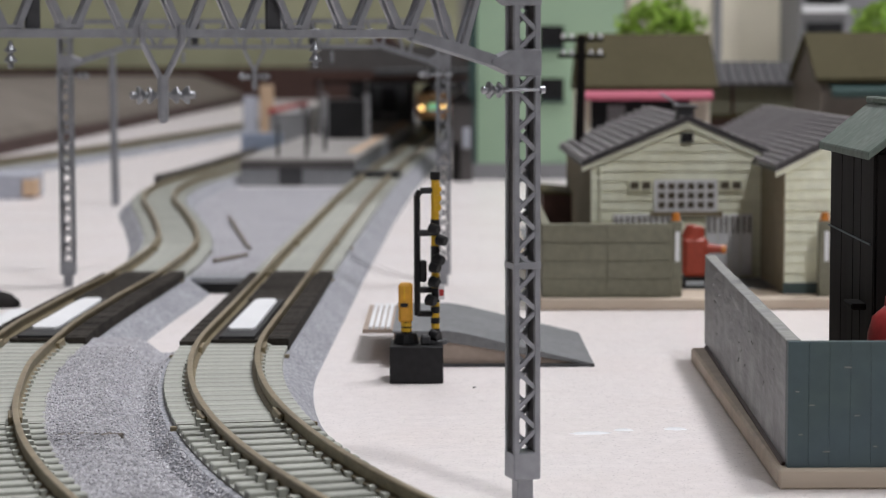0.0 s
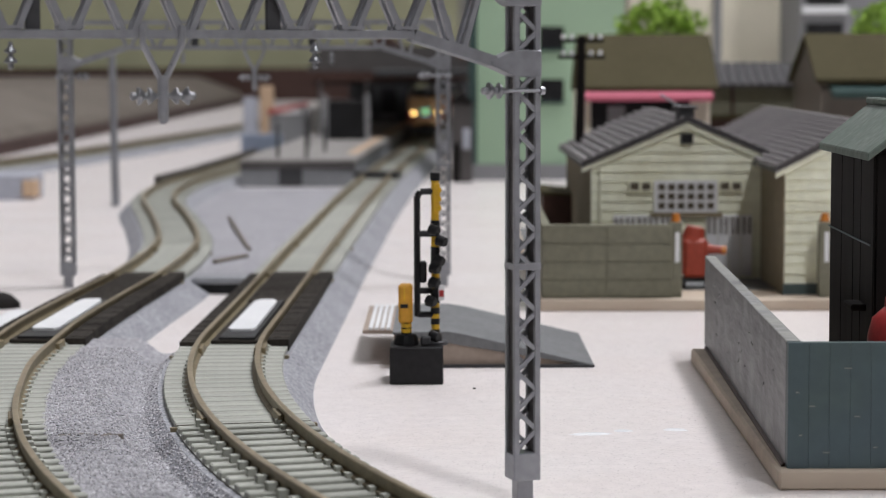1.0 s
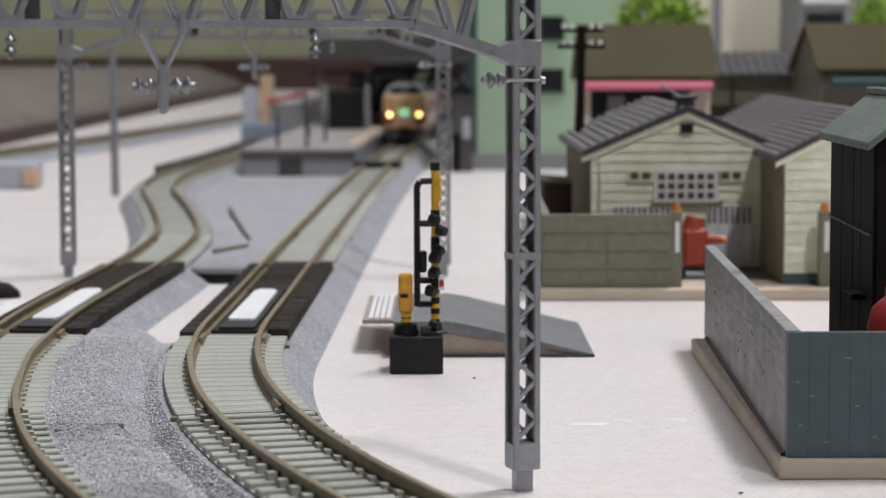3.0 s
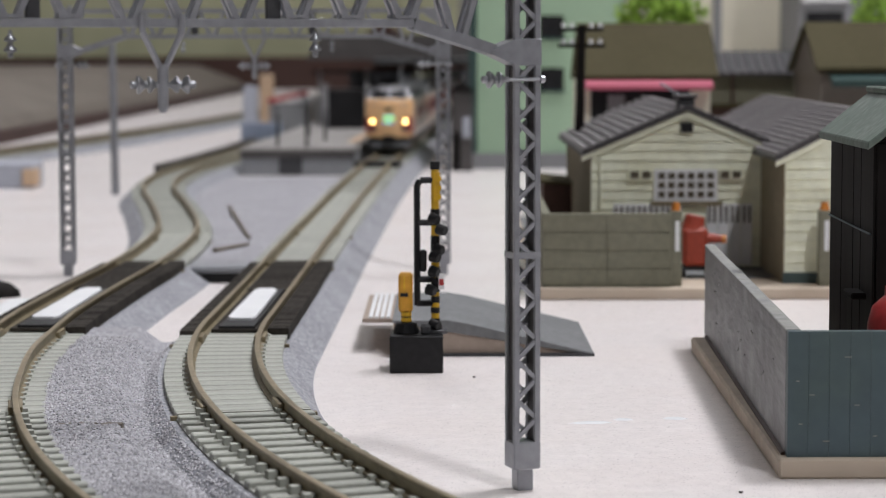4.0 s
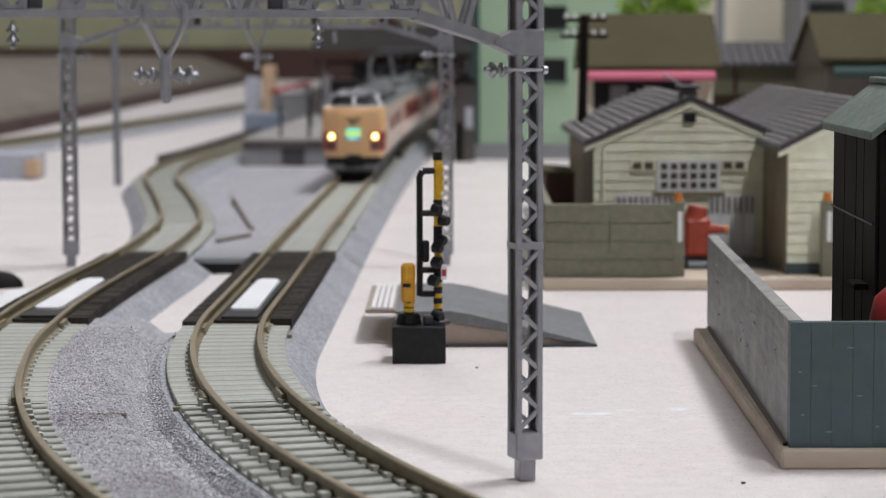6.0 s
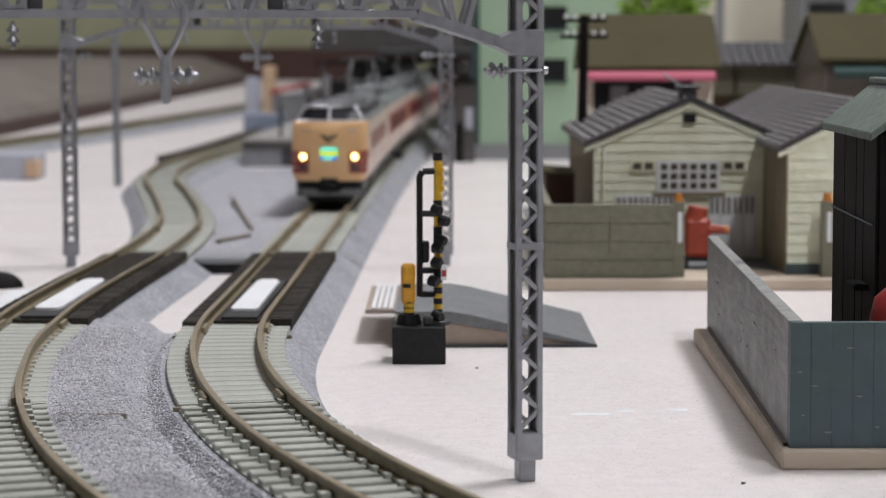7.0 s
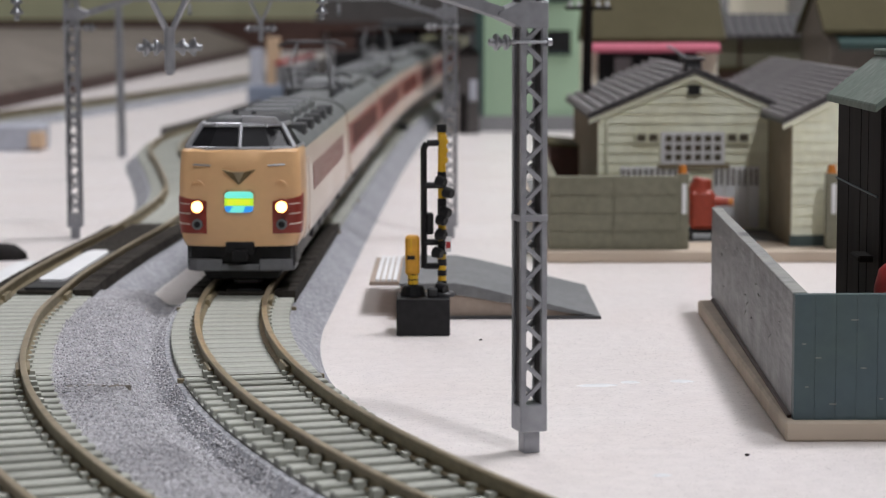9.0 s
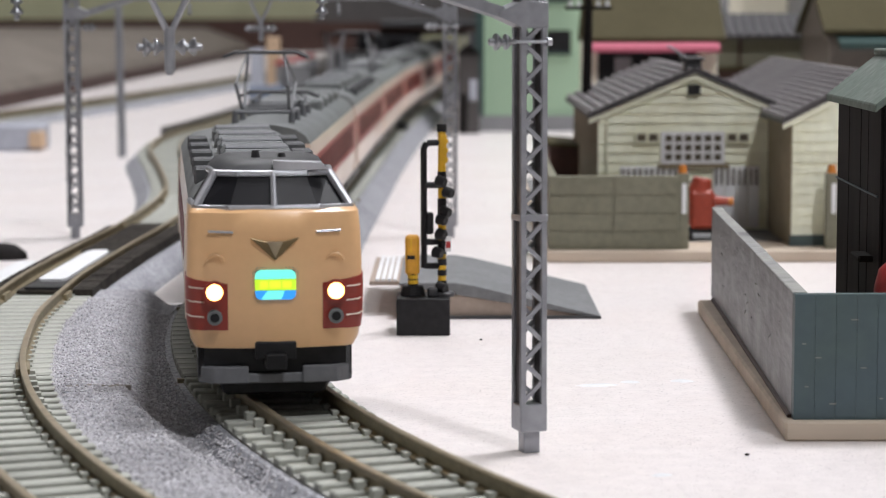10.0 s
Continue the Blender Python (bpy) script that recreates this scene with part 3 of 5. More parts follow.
def mast(t, x, flip=1):
    post = part("mast", box(B(), -1.6, 1.6, -1.6, 1.6, 2.5, 5.6), "steel", t, "silver-grey lattice mast", at=mm(x, 0, 0), bevel=0.15)
    for sx in (-1.23, 1.23):
        for sy in (-1.23, 1.23):
            piece("corner_post", POST, post, mm(sx, sy, 0))
    # Plates added to the mast sides; their dark tone paints the shadow there.
    for sx in (-1.12, 1.12):
        part("side_web", box(B(), sx - 0.12, sx + 0.12, -1.0, 1.0, 5.5, 58.8), "webplate", post, "inner side web, shadow in its dark colour")
    for i in range(23):
        for k in (0, 2):
            turn = Matrix.Rotation(k * math.pi / 2, 4, "Z")
            m = turn @ mm(0, -1.2, 6.0 + i * STEP) @ (Matrix.Rotation(math.pi, 4, "Z") if i % 2 else Matrix())
            piece("lattice_bar", BAR, post, m)
    part("foot", box(B(), -0.95, 0.95, -0.95, 0.95, 0, 2.6), "steel", post, bevel=0.1)
    part("collar", box(B(), -1.62, 1.62, -1.62, 1.62, 26.2, 27.0), "steel", post, bevel=0.08)
    part("gusset", prism(B(), [(1.65, 47.6), (-1.3, 47.6), (-4.2, 48.9), (-4.2, 49.4), (-1.3, 50.6), (1.65, 50.6)] if flip > 0 else
         [(-1.65, 47.6), (1.3, 47.6), (4.2, 48.9), (4.2, 49.4), (1.3, 50.6), (-1.65, 50.6)], -1.62, 1.62), "steel", post, bevel=0.12)
    part("top_gusset", prism(B(), [(1.65 * flip, 55.4), (-1.9 * flip, 55.4), (-4.0 * flip, 57.0), (-4.0 * flip, 58.4), (1.65 * flip, 58.4)], -1.62, 1.62), "steel", post, bevel=0.12)
    arm = B()
    rod(arm, (1.9 * flip, -1.7, 46.1), (-2.6 * flip, -1.7, 46.1), 0.2, 8)
    turned(arm, (-2.0 * flip, -1.7, 46.1), (-flip, 0, 0), BELLS)
    rod(arm, (1.4 * flip, -1.7, 46.1), (1.9 * flip, -1.7, 46.1), 0.45, 10)
    part("insulator_arm", arm, "chrome", post, "silver arm with ribbed insulator", smooth=True)


def gantry(x, y, rz, span, hangers, label):
    """x, y: the foot of its right mast; the beam runs to local -x."""
    t = thing("catenary_gantry", x, y, 0, rz, label, "gantry", "catenary gantries")
    mast(t, 0, 1)
    mast(t, -span, -1)
    for yy in (-0.95, 0.95):
        zb, zt = 52.3, 57.8
        chord = B()
        box(chord, -span + 13, -13, yy - 0.4, yy + 0.4, zb - 0.5, zb + 0.42)
        rod(chord, (-13, yy, zb - 0.1), (-3.6, yy, 49.3), 0.5, sq=(0.8, 1.25))
        rod(chord, (-span + 13, yy, zb - 0.1), (-span + 3.6, yy, 49.3), 0.5, sq=(0.8, 1.25))
        c = part("bottom_chord", chord, "steel", t, bevel=0.06)
        part("top_chord", box(B(), -span - 1.4, 1.4, yy - 0.4, yy + 0.4, zt - 0.5, zt + 0.5), "steel", t)
        nodes = [7.9 + 6.05 * k for k in range(int((span - 15.8) / 6.05) + 1)]
        for i, d in enumerate(nodes):
            za = zb + 0.3 if 13 < d < span - 13 else 50.7
            for s in (-1, 1):
                part("web_bar", rod(B(), (-d + s * 0.55, yy, za), (-d + s * 2.6, yy, zt - 0.4), 0.3, sq=(0.78, 0.7)), "steel", c, bevel=0.1)
            if i in (1, 2, 3, 7, 8):
                part("node_plate", box(B(), -d - 1.3, -d + 1.3, yy - 0.5, yy + 0.5, za + 0.2, za + 0.55), "steel", c)
    for d in hangers:
        h = B()
        for s in (-1, 1):
            rod(h, (-d + s * 2.1, -1.75, 53.2), (-d + s * 2.1, -1.75, 51.2), 0.35, 8)
            rod(h, (-d + s * 2.1, -1.75, 51.3), (-d + s * 0.3, -1.75, 47.6), 0.34, 8)
        rod(h, (-d, -1.75, 47.9), (-d, -1.75, 43.4), 0.58, 10)
        rod(h, (-d, -1.75, 43.4), (-d, -1.75, 42.9), 0.58, 10, 0.3)
        v = part("hanger", h, "steel", t, "Y-shaped wire hanger", smooth=True)
        for s in (-1, 1):
            ins = B()
            turned(ins, (-d, -1.75, 45.8), (s, 0, 0), BELLS)
            part("insulator", ins, "chrome", v, "ribbed silver insulator", smooth=True)
    for d in (24.2, 56.5):
        if d < span - 8:
            ins = B()
            turned(ins, (-d, -1.4, 51.8), (0, 0, -1), [(x * 0.92, r * 0.72) for x, r in BELLS])
            part("insulator", ins, "chrome", t, "ribbed silver insulator", smooth=True)
    for d in (28.5, 54.0):
        if d < span - 8:
            part("post", box(B(), -d - 0.75, -d + 0.75, -0.5, 0.5, 52.6, 57.6), "darkgrey", t, "dark upright bolted in the truss", bevel=0.1)
    return t


gantry(8.9, 251.5, 18.5, 78, (40.8,), "silver-grey lattice catenary gantry standing over the curved tracks")
gantry(0.1, 494.5, 0.3, 82.3, (41,), "silver-grey lattice catenary gantry spanning the straight tracks")


# ---- the train ----
CAR_L, CAR_GAP = 134.0, 140.0


def bogie(car, y):
    b = B()
    for s in (-1, 1):
        box(b, s * 6.4 - 0.5, s * 6.4 + 0.5, y - 8.5, y + 8.5, 1.4, 3.4)
        for dy in (-6.5, 6.5):
            box(b, s * 6.6 - 0.7, s * 6.6 + 0.7, y + dy - 1.5, y + dy + 1.5, 1.0, 3.0)
    box(b, -6, 6, y - 2, y + 2, 1.8, 5.2)
    bo = part("bogie", b, "black", car, "black plastic bogie frame", bevel=0.15)
    for dy in (-6.5, 6.5):
        w = B()
        rod(w, (-4.9, y + dy, 2.0), (4.9, y + dy, 2.0), 0.5, 8)
        for s in (-1, 1):
            rod(w, (s * 4.1, y + dy, 2.0), (s * 5.2, y + dy, 2.0), 2.72, 20)
        part("wheelset", w, "darkgrey", bo)


def carriage(lead, panto):
    """One carriage. Its space: origin over its middle on the rails' tops, front towards -y."""
    t = thing("express_train_car", 0, 0, 0, 0, "cream and crimson express train driving car with lit headlamps" if lead else
              ("cream and crimson express train car with raised pantograph" if panto else "cream and crimson express train car with grey roof"), "train", "train cars")
    ya, yb = -CAR_L / 2, CAR_L / 2
    front = ya + (13.5 if lead else 0)
    for s in (-1, 1):
        side = [(s * u, z) for u, z in ((9.3, 5.6), (9.7, 7.6), (9.75, 12), (9.6, 17), (9.2, 20.2), (8.7, 20.2), (8.7, 5.6))]
        part("side_wall", prism(B(), side, front, yb), "creamside", t, "pale cream bodyside", bevel=0.0)
        band = [(s * u, z) for u, z in ((9.8, 11.0), (9.66, 17.6), (9.5, 17.6), (9.6, 11.0))]
        if not lead:
            part("window_band", prism(B(), band, front + 0.2, yb - 0.2), "band", t, "crimson stripe along the windows")
        k0 = front + (17 if lead else 14)
        while k0 < yb - 16:
            w = B()
            prism(w, [(s * 9.84, 12.3), (s * 9.7, 16.8), (s * 9.5, 16.8), (s * 9.6, 12.3)], k0, k0 + (3.2 if lead else 5.4))
            part("window", w, "redglass" if lead else "bandglass", t, "tinted train window")
            k0 += 7.4 if lead else 7.2
        for yd in (front + (6 if lead else 5), yb - 8):
            part("side_door", prism(B(), ([(s * 9.83, 6.4), (s * 9.86, 12), (s * 9.68, 18.6), (s * 9.5, 18.6), (s * 9.5, 6.4)] if lead else [(s * 9.83, 6.4), (s * 9.86, 10.9), (s * 9.5, 10.9), (s * 9.5, 6.4)]), yd, yd + 4.6), "creamside", t, "cream folding side door", bevel=0.1)
    roof = [(-9.2, 20.2), (-8.4, 21.6), (-6.6, 22.7), (-3.5, 23.4), (0, 23.6), (3.5, 23.4), (6.6, 22.7), (8.4, 21.6), (9.2, 20.2)]
    part("roof", prism(B(), roof, front + (2 if lead else 0), yb), "traingrey", t, "grey carriage roof", smooth=True)
    part("end_wall", box(B(), -9.0, 9.0, yb - 0.8, yb - 0.05, 5.6, 20.2), "creamside", t)
    if not lead:
        part("end_wall", box(B(), -9.0, 9.0, ya + 0.05, ya + 0.8, 5.6, 20.2), "creamside", t)
    part("underframe", box(B(), -8.2, 8.2, front + 4, yb - 2, 4.2, 5.7), "black", t)
    part("chassis", box(B(), -7.2, 7.2, front + 2, yb - 3, 1.0, 4.4), "black", t)
    for y in (-14, 4, 20):
        part("equipment_box", box(B(), -7.9, 7.9, y, y + 12, 1.8, 4.3), "darkgrey", t, bevel=0.3)
    bogie(t, -46), bogie(t, 46)
    # roof gear
    if not panto:
        for k in range(5):
            y = front + 22 + k * 20 if not lead else front + 14 + k * 17
            u = part("cooler", box(B(), -4.6, 4.6, y, y + 9, 22.6, 25.0), "traingrey", t, "ribbed roof cooling unit", bevel=0.5)
            for s in (-1, 1):
                g = B()
                for q in range(4):
                    box(g, s * 6.9 - 1.5, s * 6.9 + 1.5, y + 1.5 + q * 1.4, y + 1.5 + q * 1.4 + 0.95, 21.6, 23.7)
                part("vent_louvres", g, "louvre", u, "dark grey louvred vents", bevel=0.25)
            part("cover", box(B(), -4.2, 4.2, y + 1.2, y + 7.8, 24.9, 25.3), "skirt", u, bevel=0.2)
    else:
        for k in range(4):
            y = 0 + k * 16
            part("cooler", box(B(), -6.5, 6.5, y, y + 10, 22.2, 25.0), "traingrey", t, "roof cooling unit", bevel=0.6)
        for y0 in (-48, -22):
            base = B()
            for s in (-1, 1):
                rod(base, (s * 5, y0 - 7, 25), (s * 5, y0 + 7, 25), 0.35)
                for dy in (-6, 6):
                    rod(base, (s * 5, y0 + dy, 22), (s * 5, y0 + dy, 25), 0.7, 10, 0.5)
                rod(base, (-5, y0 + s * 6, 25), (5, y0 + s * 6, 25), 0.35)
            p = part("pantograph", base, "skirt", t, "grey diamond pantograph")
            up = 0.74 if y0 == -48 else 0.12
            for s in (-1, 1):
                for q in (-1, 1):
                    part("lower_arm", rod(B(), (s * 4.2, y0 + q * 1.5, 25.2), (s * 4.6, y0 + q * 8.5, 25.2 + 6.5 * up), 0.3), "skirt", p)
                    part("upper_arm", rod(B(), (s * 4.6, y0 + q * 8.5, 25.2 + 6.5 * up), (s * 3.2, y0, 25.6 + 13 * up), 0.22), "skirt", p)
            bow = B()
            for dy in (-1.2, 1.2):
                rod(bow, (-5.5, y0 + dy, 25.8 + 13 * up), (5.5, y0 + dy, 25.8 + 13 * up), 0.32)
                for s in (-1, 1):
                    rod(bow, (s * 5.5, y0 + dy, 25.8 + 13 * up), (s * 7.6, y0 + dy, 24.9 + 13 * up), 0.3)
            part("contact_bow", bow, "darkgrey", p)
    if lead:
        cab(t, ya, front)
    return t


def nose_ring(z, half, yf, yr, corner, n=5):
    """A rounded outline seen from above at height z: flat front at yf with round corners, back at yr."""
    out = [(-half, yr)]
    bow = 0.9
    for i in range(n + 1):
        a = math.pi / 2 * i / n
        out.append((-half + corner * (1 - math.cos(a)), yf + corner * 0.75 * (1 - math.sin(a)) + bow))
    for i in range(1, 6):
        u = -1 + i / 3
        out.append(((half - corner) * u, yf + bow * u * u))
    for i in range(n, -1, -1):
        a = math.pi / 2 * i / n
        out.append((half - corner * (1 - math.cos(a)), yf + corner * 0.75 * (1 - math.sin(a)) + bow))
    out.append((half, yr))
    return [(x, y, z) for x, y in out]


NOSE = ((5.5, 8.9, 0.7, 2.4), (6.6, 9.4, 0.35, 2.2), (9.0, 9.75, 0.1, 2.0), (12, 9.8, 0.0, 1.9), (15.5, 9.75, 0.1, 1.9), (18.5, 9.65, 0.3, 1.9), (20.6, 9.5, 0.7, 2.0), (21.05, 9.2, 1.2, 2.2))


def nose_at_height(z, ya, front):
    """The nose's outline at any height between its rings."""
    zs = [r[0] for r in NOSE]
    h, o, c = (float(np.interp(z, zs, [r[k] for r in NOSE])) for k in (1, 2, 3))
    return nose_ring(z, h, ya + o, front + 0.4, c)


def corner_panel(s, ya, front):
    """A thin crimson skin that wraps a lower corner of the nose."""
    bm = B()
    inner, outer = [], []
    for k in range(6):
        v = k / 5
        row_i, row_o = [], []
        base = nose_at_height(7.6 + 5.6 * v, ya, front)
        half = [Vector(p) for p in base if p[0] >= 0]
        xs, ysv = [p.x for p in half[:-1]], [p.y for p in half[:-1]]
        pts = [Vector((x, float(np.interp(x, xs, ysv)), 0)) for x in np.linspace(5.25, max(xs) - 1.9, 4)]
        pts += [p for p in half[:-1] if p.x > max(xs) - 1.7]
        pts.append(Vector((half[-1].x, pts[-1].y + 2.6, 0)))
        for i, p in enumerate(pts):
            u = i / (len(pts) - 1)
            z = 7.6 + (5.2 + 1.0 * u) * v
            n = Vector((0.03 + 0.1 * u, -0.1 * (1 - u) - 0.02, 0))
            row_o.append(bm.verts.new((s * (p.x + n.x), p.y + n.y, z)))
            row_i.append(bm.verts.new((s * (p.x - 3 * n.x), p.y - 3 * n.y, z)))
        outer.append(row_o), inner.append(row_i)
    for rows in (outer, inner):
        for a, b in zip(rows, rows[1:]):
            for i in range(len(a) - 1):
                bm.faces.new((a[i], a[i + 1], b[i + 1], b[i]))
    for a, b in ((outer[0], inner[0]), (outer[-1], inner[-1])):
        for i in range(len(a) - 1):
            bm.faces.new((a[i], a[i + 1], b[i + 1], b[i]))
    for e in (0, -1):
        for k in range(5):
            bm.faces.new((outer[k][e], outer[k + 1][e], inner[k + 1][e], inner[k][e]))
    return bm


def cab(t, ya, front):
    rings = [nose_ring(z, h, ya + o, front + 0.4, c) for z, h, o, c in NOSE]
    nose = part("nose", loft(B(), rings), "cream", t, "cream rounded driving front", smooth=True)
    # the raised cab: raked windscreen in a silver frame
    def wr(z, h, o, yr):
        return [(-h, yr, z), (-h + 0.5, ya + o + 2.0, z), (-h * 0.55, ya + o + 0.35, z), (0, ya + o, z), (h * 0.55, ya + o + 0.35, z), (h - 0.5, ya + o + 2.0, z), (h, yr, z)]
    part("windscreen", loft(B(), [wr(20.9, 9.0, 1.6, front), wr(24.6, 6.8, 4.4, front)]), "glass", t, "dark raked windscreen")
    fr = B()
    lo, hi = wr(21.05, 9.15, 1.4, front), wr(24.7, 6.95, 4.25, front)
    for i in range(6):
        rod(fr, lo[i], lo[i + 1], 0.36, 8), rod(fr, hi[i], hi[i + 1], 0.38, 8)
    rod(fr, lo[3], hi[3], 0.36, 8), rod(fr, lo[1], hi[1], 0.5, 8), rod(fr, lo[5], hi[5], 0.5, 8)
    part("windscreen_frame", fr, "silver", t, "silver windscreen frame", smooth=True)
    part("cab_roof", loft(B(), [wr(24.6, 6.9, 4.1, front + 9), wr(25.6, 6.0, 5.0, front + 9), wr(26.1, 4.5, 6.6, front + 8)]), "darkgrey", t, "dark grey raised cab roof", smooth=True)
    # Silver on the right half only: a reflection put in as a part.
    part("visor", prism(B(), [(0.1, 25.0), (6.3, 25.0), (5.5, 26.0), (0.1, 26.2)], ya + 4.3, ya + 5.2), "silver", t, "silver half strip painting a reflection over the windscreen", bevel=0.1)
    part("cab_side", box(B(), -8.6, 8.6, front - 6, front + 12, 19.8, 21.6), "cream", t, bevel=0.6)
    part("horn_cover", rod(B(), (-1.6, front - 2, 26), (-1.6, front - 2, 26.9), 0.55, 10, 0.4), "louvre", t)
    part("horn_cover", rod(B(), (1.4, front - 2, 26), (1.4, front - 2, 26.6), 0.5, 10, 0.35), "louvre", t)
    # lamps in crimson corner panels
    for s in (-1, 1):
        panel = part("lamp_panel", corner_panel(s, ya, front), "crimson", t, "crimson corner panel with cream lines", smooth=True)
        for z in (9.1, 10.75, 12.3):
            part("line", rod(B(), (s * 7.9, ya + 0.72, z), (s * 9.3, ya + 1.05, z + 0.12), 0.09, 6), "creamside", panel)
            part("line", rod(B(), (s * 9.3, ya + 1.05, z + 0.12), (s * 9.85, ya + 2.3, z + 0.25), 0.09, 6), "creamside", panel)
        part("headlamp_ring", rod(B(), (s * 6.72, ya + 1.2, 11.9), (s * 6.72, ya + 0.1, 11.9), 1.25, 20), "crimson", t)
        part("reflector", rod(B(), (s * 6.72, ya + 1.0, 11.9), (s * 6.72, ya + 0.05, 11.9), 0.95, 20, 0.92), "lamprim", t, "glowing amber reflector")
        part("headlamp", rod(B(), (s * 6.72, ya + 1.0, 11.9), (s * 6.72, ya - 0.08, 11.9), 0.58, 20, 0.5), "lamp", t, "glowing warm headlamp")
        tl = part("tail_lamp", rod(B(), (s * 6.72, ya + 1.2, 9.1), (s * 6.72, ya - 0.05, 9.1), 0.85, 16), "traingrey", t, "unlit tail lamp in a grey ring")
        part("lens", rod(B(), (s * 6.72, ya + 0.2, 9.1), (s * 6.72, ya - 0.12, 9.1), 0.52, 14), "black", tl)
        part("handrail", rod(B(), (s * 4.6, ya + 0.42, 18.5), (s * 7.3, ya + 0.8, 18.6), 0.15, 6), "steel", t)
        arc = [(s * 6.65 + 1.0 * math.cos(a), ya + 0.33 + 0.02 * k, 15.1 + 1.0 * math.sin(a)) for k, a in enumerate([0.2 + 0.3 * q for q in range(10)])]
        ridge = B()
        for p, q in zip(arc, arc[1:]):
            rod(ridge, p, q, 0.14, 6)
        part("step_arc", ridge, "cream", t, "raised round rib", smooth=True)
    sign = part("train_sign", box(B(), -2.5, 2.5, ya - 0.12, ya + 0.6, 10.8, 14.6), "traingrey", t, "lit train name sign in aqua, lime and blue", bevel=0.5)
    arc = [(math.cos(a) * 0.7, math.sin(a) * 0.7) for a in [k * math.pi / 10 for k in range(6)]]
    top = [(-2.25, 13.35), (2.25, 13.35)] + [(1.55 + u, 13.65 + v) for u, v in arc] + [(-1.55 - u, 13.65 + v) for u, v in arc[::-1]]
    part("panel_top", prism(B(), top, ya - 0.22, ya), "sign_aqua", sign)
    part("panel_middle", box(B(), -2.25, 2.25, ya - 0.22, ya, 12.1, 13.3), "sign_lime", sign)
    part("panel_bottom", prism(B(), [(u, 25.4 - v) for u, v in top], ya - 0.22, ya), "sign_blue", sign)
    for x0, x1 in ((-1.7, -0.9), (-0.6, 0.5), (0.8, 1.7)):
        part("bar", box(B(), x0, x1, ya - 0.26, ya - 0.1, 12.35, 13.05), "sign_yellow", sign)
    part("slash", prism(B(), [(-1.6, 11.1), (0.6, 11.1), (1.0, 12.0), (-0.9, 12.0)], ya - 0.25, ya - 0.1), "sign_aqua", sign)
    part("emblem", prism(B(), [(0, 15.4), (2.7, 17.9), (1.1, 17.5), (0, 17.0), (-1.1, 17.5), (-2.7, 17.9)], ya - 0.1, ya + 0.6), "bronze", t, "dull bronze winged triangular emblem", bevel=0.1)
    part("emblem_centre", prism(B(), [(0, 15.7), (0.9, 17.5), (-0.9, 17.5)], ya - 0.3, ya), "railtop", t)
    part("coupler_cover", box(B(), -2.3, 2.3, ya + 0.3, ya + 2, 4.2, 6.3), "black", t, bevel=0.2)
    part("coupler", box(B(), -1.2, 1.2, ya - 0.5, ya + 3, 3.2, 5), "black", t, bevel=0.2)
    part("front_beam", box(B(), -8.6, 8.6, ya + 2.4, ya + 15, 2.2, 5.7), "black", t)
    # Black block put in for the shadow between skirt and rails.
    part("plough", prism(B(), [(-5.6, -0.3), (-7.0, 2.4), (7.0, 2.4), (5.6, -0.3)], ya + 4.5, ya + 16), "black", t, bevel=0.3)
    sk = B()
    for s in (-1, 1):
        loft(sk, [[(s * 8.5, ya + 2.6, z), (s * 7.0, ya + 1.3, z), (s * 3.0, ya + 1.0, z), (s * 3.0, ya + 1.8, z), (s * 6.8, ya + 2.2, z), (s * 8.0, ya + 8, z), (s * 8.6, ya + 8, z)] for z in (1.5, 3.4 if s else 0)])
        box(sk, s * 8.2 - 0.4, s * 8.2 + 0.4, ya + 2.4, ya + 10, 1.6, 5.6)
    box(sk, -3.2, 3.2, ya + 1.3, ya + 1.9, 1.5, 2.6)
    part("skirt", sk, "skirt", t, "dark grey snowplough skirt", bevel=0.15)


N_CARS = 8
cars = [carriage(True, False), carriage(False, True)]
plain = carriage(False, False)
cars += [plain, copy_thing(cars[1], mm(0, 0, 0)), *[copy_thing(plain, mm(0, 0, 0)) for _ in range(N_CARS - 4)]]


def nose_at(t):
    """Where the train's front is along track one: mm towards the camera from the curve's start."""
    return float(np.interp(t, (0, 1.5, 4, 4.5, 5, 5.5, 7, 8, 8.5, 9, 9.5, 10), (-992, -827, -550, -497, -442, -385, -220, -109, -50, 8, 61, 119)))


def car_pose(i, t):
    mid = nose_at(t) - CAR_L / 2 - i * CAR_GAP
    a, _ = line1(mid + 46)
    b, _ = line1(mid - 46)
    c, d = (a + b) / 2, a - b
    za, zb = rise(a.y), rise(b.y)
    return mm(c.x, c.y, 6.75 + (za + zb) / 2, math.degrees(math.atan2(zb - za, 92)), 0, math.degrees(math.atan2(d.x, -d.y)))


def motions():
    times = [0, 1, 2, 3, 4, 4.5, 5, 5.5, 6, 6.5, 7, 7.5, 8, 8.25, 8.5, 8.75, 9, 9.25, 9.5, 9.75, 10]
    for i, car in enumerate(cars):
        walk(car, [(t, car_pose(i, t)) for t in times])


